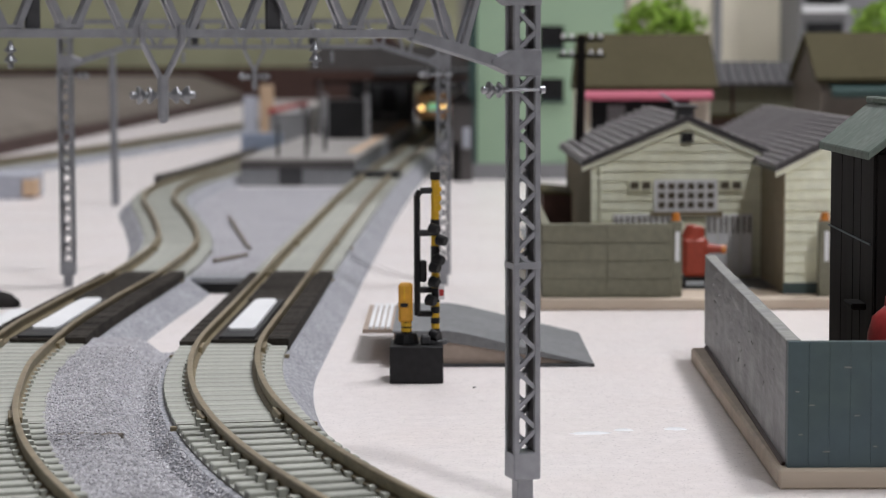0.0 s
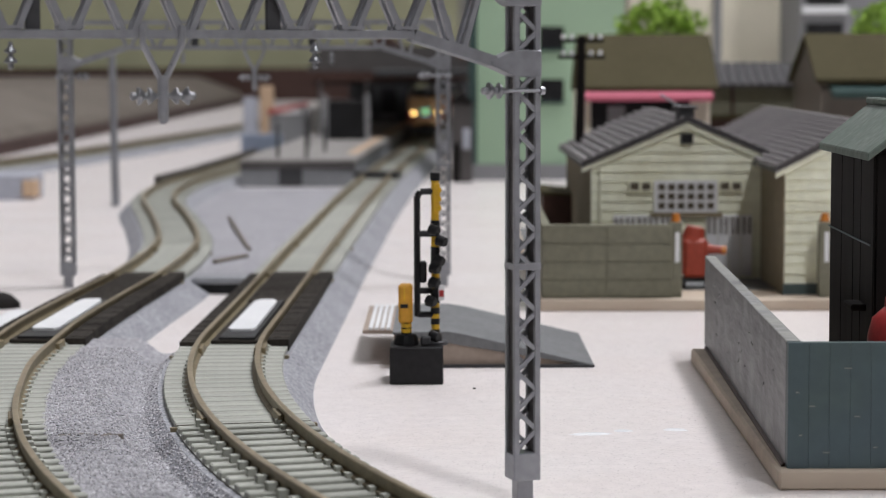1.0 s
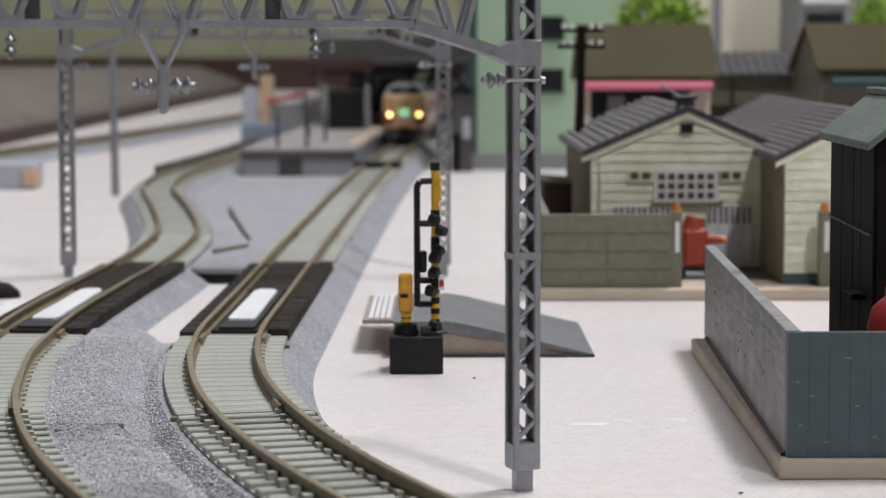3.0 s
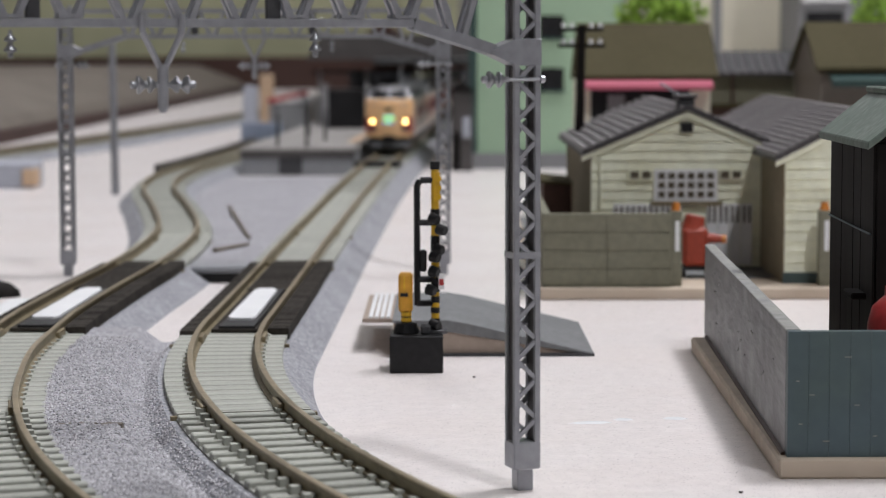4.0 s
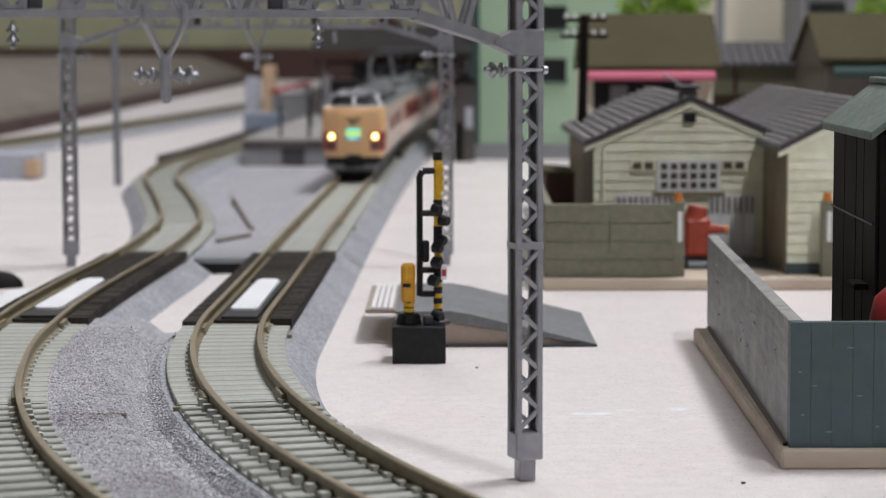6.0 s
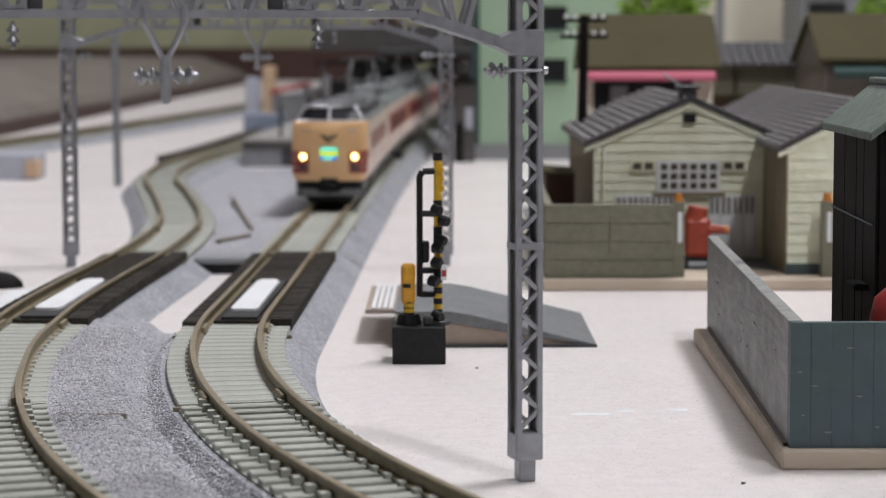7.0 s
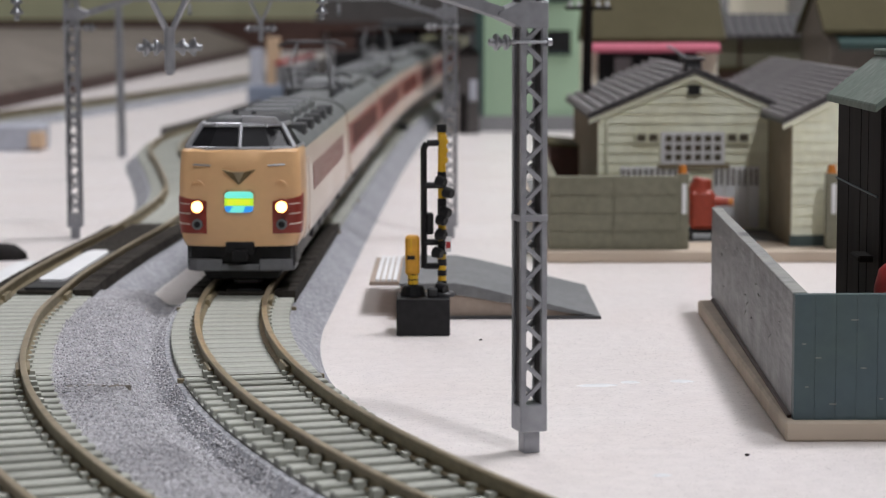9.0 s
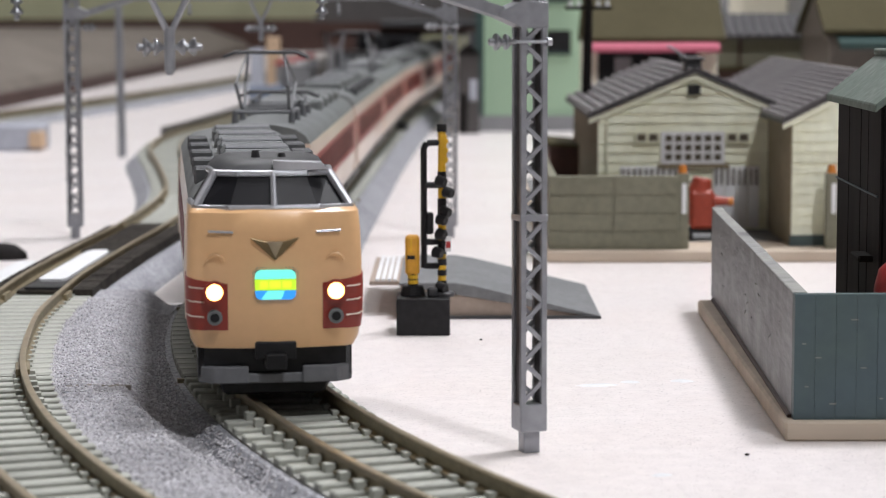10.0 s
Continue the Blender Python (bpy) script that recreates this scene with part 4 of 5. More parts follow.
# ---- the crossing signal ----
def signal():
    t = thing("crossing_signal", -4.1, 347.5, 0, 0, "black and yellow striped level crossing signal on a black box", "signal")
    part("base_box", box(B(), -4.1, 4.1, -4.6, 4.6, 0, 5.7), "black", t, bevel=0.15)
    x = 2.9
    pole = part("pole", rod(B(), (x, 0, 5.6), (x, 0, 31.6), 0.62, 12), "yellow", t)
    for z, h in ((5.6, 2.4), (8.8, 0.9), (10.4, 1.0), (12.1, 2.2), (15.0, 1.0), (17.0, 3.8), (22.4, 2.5)):
        part("stripe", rod(B(), (x, 0, z), (x, 0, z + h), 0.7, 12), "black", pole)
    part("cap", rod(B(), (x, 0, 31), (x, 0, 32.2), 0.75, 12), "black", t)
    part("sign_plate", box(B(), x - 0.3, x + 0.75, -0.9, -0.6, 26.2, 30.6), "yellow", t, bevel=0.1)
    for k in range(3):
        part("sign_knob", rod(B(), (x + 0.5, -1.2, 26.8 + k * 1.4), (x + 0.5, -0.6, 26.8 + k * 1.4), 0.5, 8), "yellow", t)
    fr = B()
    rod(fr, (0.1, 0, 10), (0.1, 0, 28.6), 0.5, 8), rod(fr, (0.1, 0, 28.5), (0.6, 0, 29.3), 0.5, 8), rod(fr, (0.6, 0, 29.3), (x, 0, 29.4), 0.5, 8)
    for z in (22.8, 14, 10.3):
        rod(fr, (0.1, 0, z), (x, 0, z), 0.5, 8)
    part("ladder_frame", fr, "black", t, smooth=True)
    for z, dx in ((23.6, 0.2), (21.9, 1.3), (18.9, 0.9), (17.7, 0.3), (15.4, 0.2), (12.6, -0.3), (7.2, 0.2)):
        part("lamp_head", rod(B(), (x + dx - 0.9, -0.9, z), (x + dx + 0.3, -1.7, z - 0.3), 0.95, 12, 0.75), "black", t, bevel=0.1)
    part("number_plate", box(B(), x + 0.5, x + 1.4, -1.4, -1.2, 12.6, 15), "white", t)
    part("plate_mark", box(B(), x + 0.6, x + 1.3, -1.5, -1.3, 13.2, 14.2), "red", t)
    part("bell_bracket", box(B(), 0.4, 1.6, -0.5, 0.5, 15.2, 18.6), "black", t, bevel=0.3)
    part("pole_foot", rod(B(), (x, 0, 5.6), (x, 0, 7.6), 1.3, 12, 0.9), "black", t, bevel=0.2)
    part("pole_flange", rod(B(), (x, 0, 5.6), (x, 0, 6.3), 2.0, 14), "darkgrey", t, bevel=0.15)
    part("relay_foot", rod(B(), (-1.6, 0, 5.6), (-1.6, 0, 7.3), 2.1, 14, 1.6), "black", t, bevel=0.2)
    b = part("relay_box", box(B(), -2.8, -0.6, -1, 2, 8.9, 15), "amber", t, "yellow relay cabinet", bevel=0.4)
    part("box_mark", box(B(), -2.5, -1.3, -1.12, -0.9, 11.4, 12.0), "black", b)
    part("box_seam", box(B(), -2.0, -1.75, -1.1, -0.9, 12.4, 14.6), "yellow", b)
    part("junction_box", box(B(), 0.6, 2.2, -2.4, -0.8, 5.6, 7.2), "darkgrey", t, bevel=0.3)
    part("relay_leg", rod(B(), (-1.6, 0, 6.5), (-1.6, 0, 9.2), 0.8, 8), "black", t)
    for k in (7.5, 8.3):
        part("stripe", rod(B(), (-1.6, 0, k), (-1.6, 0, k + 0.6), 0.82, 8), "yellow", t)


signal()


def crossing_ramp():
    t = thing("crossing_ramp", 0, 0, 0, 0, "grey asphalt crossing approach ramp with brown sides", "ramp")
    part("body", prism(B(), [(-8.0, 0), (-8.0, 5.4), (1, 5.5), (4, 5.0), (24, 0.1), (24, 0)], 362.5, 404), "brownside", t)
    part("road_surface", prism(B(), [(-8.2, 5.4), (-8.2, 5.8), (1, 5.85), (4.2, 5.3), (24.4, 0.45), (24.4, 0.05)], 362.2, 404.3), "asphalt", t, bevel=0.1)
    part("foot_strip", box(B(), -7, 24.4, 361.6, 362.5, 0, 0.5), "darkgrey", t)
    part("edge_plate", box(B(), -13.2, -7.6, 367, 404, 4.9, 5.5), "brownside", t)
    for k in range(4):
        part("white_bar", box(B(), -12.2 + k * 0.95, -11.55 + k * 0.95, 367.4, 403.5, 5.4, 5.85), "white", t)


crossing_ramp()
for x, y, r in ((33.2, 248.7, 0.22), (4.7, 338, 0.2)):
    speck = thing("dust_speck", x, y, 0, 0, "tiny dark speck of dust on the white board", "speck", "dust specks")
    part("grain", rod(B(), (-r, 0, r * 0.7), (r, 0.2, r * 0.7), r * 0.7, 6, r * 0.4), "blackwood", speck)


def smear(x, y, w, d, rz):
    """A low white drop painting a gloss streak, thickest at its middle."""
    t = thing("varnish_smear", x, y, 0, rz, "thin white drop painted as gloss on the white board", "smear", "varnish smears")
    n = 20
    part("film", loft(B(), [[(w * r * math.cos(math.tau * k / n) * (1 + 0.2 * math.sin(3 * k + w)), d * r * math.sin(math.tau * k / n) * (1 + 0.15 * math.cos(2 * k)), z) for k in range(n)]
         for r, z in ((1, 0.02), (0.9, 0.1), (0.6, 0.2), (0.25, 0.24))]), "white", t, smooth=True)


for spot in ((19.6, 296.5, 2.6, 1.0, 8), (24.0, 299, 1.2, 0.8, 0), (31.0, 299.8, 1.5, 1.0, -8), (22.6, 238, 1.0, 0.7, 12)):
    smear(*spot)


# ---- the blue-grey fence with its tower ----
def fence_yard():
    t = thing("yard_fence", 38.8, 257, 0, 0, "blue-grey board fence on a pale wooden base strip", "fence")
    part("base", prism(B(), [(-0.2, 0), (60, 0), (60, 110), (1.75, 110)], 0, 2.4, "z"), "wood", t, "pale wooden base", bevel=0.3)
    for k in range(18):
        part("board", box(B(), 0.9 + k * 2.4, 0.9 + k * 2.4 + 2.37, 1.0, 2.4, 2.4, 17.0), "slate", t)
    turn = mm(0.85, 2.4, 0, 0, 0, -1.85)
    side = part("side_panel", prism(B(), [(0, 2.4), (112.6, 2.4), (112.6, 17.05), (70, 17.15), (30, 16.95), (0, 17.0)], 0, 1.6, "x"), "slateside", t, "rough grey side panel with worn top edge", bevel=0.1, at=turn)
    rnd = random.Random(4)
    for k in range(16):
        # Wear and the light on the top both go into this paler colour.
        part("top_edge", box(B(), -0.06, 1.68, k * 7.04, k * 7.04 + 7.02, 16.95, 17.14 + rnd.uniform(-0.03, 0.05)), "slateedge", side, "worn top edge, paler for the light on it", bevel=0.08)
    for k in range(12):
        y, z, w = rnd.uniform(8, 100), rnd.uniform(6, 15.5), rnd.uniform(0.8, 2.4)
        part("scar", rod(B(), (-0.02, y, z), (-0.02, y + w, z + rnd.uniform(-0.7, 0.3)), 0.11, 6), "slateedge" if k % 2 else "slateside", side)
    part("side_sill", box(B(), -0.45, 0.0, 0, 107, 2.3, 2.8), "plum", t, at=turn)


fence_yard()
chips = thing("paint_chip", 0, 0, 0, 0, "tiny pale paint chips stuck on the blue-grey fence", "chip")
for k, (x, z) in enumerate(((40.6, 11.2), (42.2, 9.6), (46.2, 14.0), (41.0, 6.2), (47.4, 8.4), (43.8, 4.2), (49.6, 4.8))):
    part("chip", box(B(), x, x + 0.4 + 0.2 * (k % 3), 257.9, 258.02, z, z + 0.12), "slateedge", chips)


def tower():
    t = thing("black_shed", 53.6, 279, 2.4, 0, "tall black boarded shed with a mossy green roof", "shed")
    part("wall", box(B(), 0, 11, 0, 31, 0, 35.4), "blackwood", t)
    for y0, y1, z1 in ((0.1, 8.2, 35.2), (8.5, 13.4, 35.0), (13.8, 22.0, 35.2), (22.3, 30.9, 34.9)):
        part("plank", box(B(), -0.35, 0.1, y0, y1, 0, z1), "blackwood", t, bevel=0.1)
    for k in range(2):
        part("plank", box(B(), k * 5.5 + 0.08, k * 5.5 + 5.4, -0.3, 0.1, 0, 35.2), "blackwood", t)
    for s in (0, 1):
        a, b = (-1.7, 5.5) if s == 0 else (12.7, 5.5)
        part("roof", prism(B(), [(a, 35.6), (b, 41.4), (b, 40.2), (a, 34.6)], -3.2, 33), "moss", t, "green mossy roof slope", bevel=0.15)
    part("ridge_cap", box(B(), 4.7, 6.3, -3.3, 33.1, 41.0, 41.9), "moss", t, bevel=0.2)
    part("gable", prism(B(), [(0, 35), (11, 35), (5.5, 40)], 0, 0.6), "blackwood", t)
    part("trim_strip", rod(B(), (-0.5, 31, 24.3), (-0.5, 1, 24.0), 0.13, 6), "slate", t)
    part("ledge", box(B(), -2.2, 0, 4, 10, 15.5, 16.3), "blackwood", t, bevel=0.2)


tower()


def jar():
    t = thing("red_tank", 54.0, 269.5, 2.4, 0, "glossy red rounded tank standing by the fence", "tank")
    rings = []
    for r, z in ((2.6, 0), (3.0, 0.8), (3.15, 8), (3.05, 14), (2.5, 16.2), (1.4, 17.2), (1.05, 17.5), (1.0, 18.6), (0.7, 18.9)):
        rings.append([(r * math.cos(a * math.pi / 12), r * math.sin(a * math.pi / 12), z) for a in range(24)])
    part("body", loft(B(), rings), "red", t, smooth=True)
    part("valve", rod(B(), (0, 0, 18.8), (0, 0, 19.8), 0.5, 10), "darkgrey", t)


jar()


# ---- the pale yellow house ----
def gable_block(t, x0, x1, y0, y1, zb, ze, zp, over=2.0, ribs=8.0):
    xm = (x0 + x1) / 2
    # The sides turned from the lamps: their shade is in this darker ochre.
    part("wall_core", prism(B(), [(x0, zb), (x1, zb), (x1, ze), (xm, zp), (x0, ze)], y0 + 0.4, y1), "houseshade", t, "side wall with its shade in a dark ochre colour")
    z, h = zb, 2.1
    while z < zp - 0.6:
        def half(zz):
            return x0 + 0.02 if zz <= ze else x0 + (xm - x0) * (zz - ze) / (zp - ze)
        a, b = half(z), half(min(z + h, zp))
        board = B()
        prism(board, [(a, z), (x0 + x1 - a, z), (x0 + x1 - b, min(z + h, zp)), (b, min(z + h, zp))], y0, y0 + 0.4)
        for v in board.verts:
            if abs(v.co.y - y0) < 1e-6 and abs(v.co.z - z) < 1e-6:
                v.co.y -= 0.45
        part("clapboard", board, "house", t)
        z += h
    for s in (-1, 1):
        xe = xm + s * ((x1 - x0) / 2 + over)
        drop = (zp - ze) / ((x1 - x0) / 2) * over
        prof = [(xm, zp + 1.5), (xe, ze - drop + 1.2), (xe, ze - drop + 0.3), (xm, zp + 0.5)]
        r = part("roof", prism(B(), prof, y0 - 0.9, y1 + over), "roof", t, "dark grey ribbed metal roof")
        n = 12
        for k in range(n):
            u = (k + 0.5) / n
            xa, za = xm + (xe - xm) * u, zp + 1.5 + (ze - drop + 1.2 - zp - 1.5) * u
            course = B()
            rod(course, (xa, y0 - 1.0, za + 0.16), (xa, y1 + over, za + 0.16), 0.5, 6)
            part("rib", course, "roofrib", r)
        part("verge_board", prism(B(), [(xm, zp + 0.6), (xe, ze - drop + 0.4), (xe, ze - drop - 0.8), (xm, zp - 0.7)], y0 - 0.9, y0 - 0.4), "house", t)
        part("verge_trim", prism(B(), [(xm, zp + 1.9), (xe, ze - drop + 1.6), (xe, ze - drop + 0.4), (xm, zp + 0.6)], y0 - 1.3, y0 - 0.6), "roof", t)


def house():
    base = thing("house_plot", 0, -5, 0, 0, "pale wooden plot board under the yellow house", "board")
    part("board", box(B(), 19.0, 120, 448.4, 640, 0, 2.4), "wood", base, bevel=0.3)
    part("yard_surface", box(B(), 21, 119, 466, 638, 2.4, 2.55), "asphalt", base)
    t = thing("yellow_house", 0, 0, 3.6, 0, "pale yellow clapboard house with dark ribbed gable roofs", "house")
    gable_block(t, 31.8, 73, 485, 580, -1.2, 23.4, 32.0)
    gable_block(t, 68.5, 100.5, 452, 592, -1.2, 24.0, 32.0)
    # Wing side, also coloured dark for the shade it stands in.
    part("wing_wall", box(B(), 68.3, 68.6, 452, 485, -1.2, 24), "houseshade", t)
    part("plinth", box(B(), 68.2, 100.8, 451.2, 452.1, -1.2, 1.0), "slate", t)
    w = part("front_window", box(B(), 45.3, 58.9, 483.9, 484.9, 13.2, 20.0), "white", t, "white gridded window panel")
    for i in range(6):
        for j in range(3):
            part("pane", box(B(), 46.2 + i * 2.1, 47.6 + i * 2.1, 483.75, 484.4, 14.0 + j * 2.0, 15.3 + j * 2.0), "paneglass", w)
    for x0, n in ((39.8, 2), (59.2, 2)):
        tr = part("transom", box(B(), x0, x0 + 5.2, 484.0, 484.8, 17.6, 20.0), "house", t, "pale window band")
        for i in range(n):
            part("pane", box(B(), x0 + 0.4 + i * 2.5, x0 + 2.2 + i * 2.5, 483.85, 484.4, 18.1, 19.6), "paneglass", tr)
    part("door_lintel", box(B(), 44.6, 60.0, 483.8, 484.8, 12.2, 13.1), "houseshade", t, "brown lintel over the doors")
    for i in range(12):
        if i not in (6, 7):
            f = part("door_panel", box(B(), 36.6 + i * 2.5, 38.9 + i * 2.5, 484.0, 484.9, -0.6, 12.6), "white", t, "white lattice door panel")
            for k in range(2):
                part("pane", box(B(), 36.95 + i * 2.5 + k * 1.1, 37.45 + i * 2.5 + k * 1.1, 483.85, 484.3, 8.6, 12.1), "paneglass", f)
    part("vent", box(B(), 51.0, 53.6, 483.9, 484.8, 28.0, 30.0), "black", t, "small black gable vent")
    part("chimney", box(B(), 50.6, 54.2, 487, 493, 30, 35.2), "darkgrey", t, bevel=0.3)
    part("chimney_cap", box(B(), 50.0, 54.8, 486.4, 493.6, 35.2, 36.0), "roof", t, bevel=0.2)
    part("stay_wire", rod(B(), (47.0, 489, 38.4), (51.4, 489, 35.6), 0.3, 6), "steel", t)
    part("drainpipe", rod(B(), (33.8, 484, -1.2), (33.8, 484, 23), 0.25, 6), "house", t)


house()


def block_fence():
    t = thing("block_fence", 19.6, 445.6, 2.4, -0.6, "olive-grey concrete block fence panel beside the gate", "fence")
    part("panel", box(B(), 0, 25.6, 0, 1.6, 0, 14.6), "block", t, bevel=0.15)
    for i in range(2):
        for j in range(4):
            part("block", box(B(), 0.15 + i * 12.75, 12.65 + i * 12.75, -0.25, 0.1, 0.15 + j * 3.6, 3.55 + j * 3.6), "block", t)
    part("side_panel", box(B(), 0, 1.6, 1.6, 96, 0, 14.6), "block", t)
    for x, n in ((26.6, 0), (56.2, 1)):
        g = thing("gate_post", 19.6 + x, 446.4, 2.4, 0, "olive gate post with orange lamp on top", "post", "gate posts")
        part("post", box(B(), -1.2, 1.2, 0, 2.4, 0, 15.0), "block", g, bevel=0.15)
        part("lamp_globe", rod(B(), (0, 1.2, 15.0), (0, 1.2, 16.6), 1.0, 12, 0.7), "orange", g)
        part("name_plate", box(B(), -0.2, 0.7, -0.2, 0.1, 7, 13), "white", g)


block_fence()


def red_cart():
    t = thing("red_pump_cart", 51.8, 463, 2.4, 0, "red wheeled pump cart standing in the yard", "cart")
    part("body", box(B(), -2.6, 2.6, -1.5, 4, 2.4, 10.6), "cartred", t, bevel=0.8)
    part("top", rod(B(), (-0.4, 1, 9.8), (0.2, 1, 12.8), 2.5, 14, 1.9), "cartred", t, bevel=0.2)
    part("spout", rod(B(), (2, 0, 8.3), (5.6, 0, 8.0), 1.2, 10, 0.8), "cartred", t)
    part("nozzle", rod(B(), (5.4, 0, 8.0), (6.4, 0, 8.0), 0.9, 10), "orange", t)
    part("frame", box(B(), -3, 3, -1, 4, 1.6, 2.5), "black", t)
    for x in (-2.4, 2.4):
        part("wheel", rod(B(), (x - 0.4, -0.5, 1.2), (x + 0.4, -0.5, 1.2), 1.2, 14), "black", t)


red_cart()


def utility_pole():
    t = thing("utility_pole", 33.2, 560, 0, 0, "dark wooden utility pole with white insulators", "pole")
    part("pole", rod(B(), (0, 0, 0), (1.2, 0, 55.3), 1.5, 12, 0.95), "blackwood", t)
    for z, w in ((54.2, 5.2), (50.2, 5.6)):
        arm = part("crossarm", box(B(), 1.2 - w - 0.4, 1.2 + w, -1.2, -0.3, z - 0.5, z + 0.4), "blackwood", t)
        for x in (-4.6, -2.6, 2.2, 4.4):
            part("insulator", rod(B(), (1.2 + x, -0.8, z + 0.4), (1.2 + x, -0.8, z + 1.6), 0.6, 8, 0.45), "white", arm)


utility_pole()
shed = thing("dark_lean_to", 24.5, 556, 0, 0, "low dark brown lean-to behind the block fence", "shed")
part("body", box(B(), 0, 9.5, 0, 30, 0, 16.5), "plum", shed, bevel=0.3)
part("roof", prism(B(), [(-0.6, 17.4), (10, 16.4), (10, 15.8), (-0.6, 16.6)], -1, 31), "brownroof", shed)
stone = thing("dark_lump", -90, 452, 0, 0, "small dark lump of debris beside the track", "debris")
part("body", loft(B(), [[(r * math.cos(a) * 1.5, r * math.sin(a), z) for a in [k * math.pi / 5 for k in range(10)]] for r, z in ((3.4, 0), (3.2, 1.4), (2.0, 2.8), (0.8, 3.2))]), "blackwood", stone, smooth=True)


# ---- the houses and buildings behind ----
def green_building():
    t = thing("green_building", 13, 935, 0, 0, "mint green plain apartment block with grey plinth", "building")
    part("wall", box(B(), 0, 62, 0, 90, 6, 140), "green", t)
    part("corner_trim", box(B(), -2.2, 1.2, -1, 2, 6, 140), "teal", t)
    part("plinth", box(B(), -3.5, 62, -2.5, 90, 0, 6.4), "greywall", t)
    for z in (32.5, 54):
        w = part("window", box(B(), 27, 37, -0.6, 0.4, z, z + 9), "black", t)
        part("sill", box(B(), 26.5, 37.5, -1.4, 0, z - 1, z), "teal", w)


green_building()


def lineside_hut():
    t = thing("lineside_hut", 3.5, 915, 0, 0, "dark grey lineside hut beside the green building", "hut")
    part("wall", box(B(), 0, 8.5, 0, 26, 0, 32), "webplate", t, bevel=0.3)
    part("roof", prism(B(), [(-0.8, 32), (4.2, 36.5), (9.3, 32)], -1.5, 27.5), "blackwood", t, "dark gable roof")
    w = part("window", box(B(), 4.6, 7.6, -0.5, 0.3, 14, 22), "paleblue", t, "pale grey window")
    part("sill", box(B(), 4.2, 8.0, -0.9, 0, 13.2, 14), "greywall", w)
    part("door", box(B(), 0.7, 3.6, -0.4, 0.3, 0, 16), "blackwood", t)


lineside_hut()


def shop():
    t = thing("shop_house", 40, 660, 0, 0, "house with olive-brown roof and pink shop awning", "house")
    part("wall", box(B(), 1, 38, 0, 50, 0, 40), "beige", t)
    part("shop_opening", box(B(), 3.2, 32, -0.5, 0.6, 4, 38), "black", t)
    part("shop_post", box(B(), 8, 13, -0.8, 0, 4, 36), "greywall", t)
    part("awning", prism(B(), [(-6, 39.0), (0.4, 41.6), (0.4, 40.6), (-6, 37.4)], 1.2, 38.2, "x"), "pink", t, "pink fabric awning", bevel=0.2)
    part("roof", prism(B(), [(-3, 41.6), (20, 57), (48, 41), (48, 40), (20, 55.5), (-3, 40.4)], 0, 40, "x"), "brownroof", t)
    part("gable", prism(B(), [(-1, 40), (20, 54), (46, 40)], 1.5, 37.5, "x"), "beige", t)


shop()


def back_houses():
    t = thing("olive_wall_house", 80, 700, 0, 0, "low olive-brown house with grey tiled eaves", "house")
    part("wall", box(B(), 0, 36, 0, 40, 32, 43), "block", t, "olive upper wall")
    part("lower_wall", box(B(), 0.4, 35.6, 0.4, 39.6, 0, 32), "plum", t, "dark brown lower wall")
    eave = part("eave", prism(B(), [(-4, 41.8), (10, 48.4), (10, 47.4), (-4, 40.9)], -1, 37, "x"), "roof", t, "dark tiled eave")
    for k in range(13):
        part("tile", rod(B(), (0.2 + k * 2.9, -4, 42.1), (0.2 + k * 2.9, 9.8, 48.6), 0.5, 6), "louvre", eave)
    part("downpipe", rod(B(), (9.5, -0.7, 30), (9.5, -0.7, 42), 0.45, 8), "plum", t)
    part("ledge", box(B(), -0.5, 36.5, -1.2, 0.3, 31.2, 32.4), "brownroof", t)
    t = thing("grey_roof_house", 105, 640, 0, 0, "house with olive roof and green striped awning", "house")
    part("wall", box(B(), 2, 60, 0, 50, 0, 42), "taupe", t)
    part("roof", prism(B(), [(-3, 44.0), (20, 57), (50, 44), (50, 42.5), (20, 55.5), (-3, 42.8)], 0, 62, "x"), "brownroof", t)
    part("gable", prism(B(), [(-1, 42), (20, 55), (48, 42)], 1, 3, "x"), "taupe", t)
    part("awning", prism(B(), [(-7, 40.4), (0.4, 42.8), (0.4, 41.8), (-7, 38.6)], 4, 58, "x"), "teal", t, "dark green awning")
    t = thing("cream_building", 95, 1150, 0, 0, "tall cream building in the distance", "building")
    part("wall", box(B(), 0, 90, 0, 60, 0, 150), "beige", t)
    part("cornice", box(B(), 42, 46, -2, 0.5, 0, 150), "greywall", t, "grey downpipe strip")
    t = thing("grey_building", 165, 1050, 0, 0, "grey multi-storey building with dark windows", "building")
    part("wall", box(B(), 0, 120, 0, 60, 0, 150), "greywall", t)
    for k in range(5):
        f = part("window", box(B(), 3, 20, -1, 0.4, 30 + k * 22, 44 + k * 22), "black", t)
        part("ledge", box(B(), 1, 22, -2.5, 0, 26.5 + k * 22, 30 + k * 22), "white", f)


back_houses()


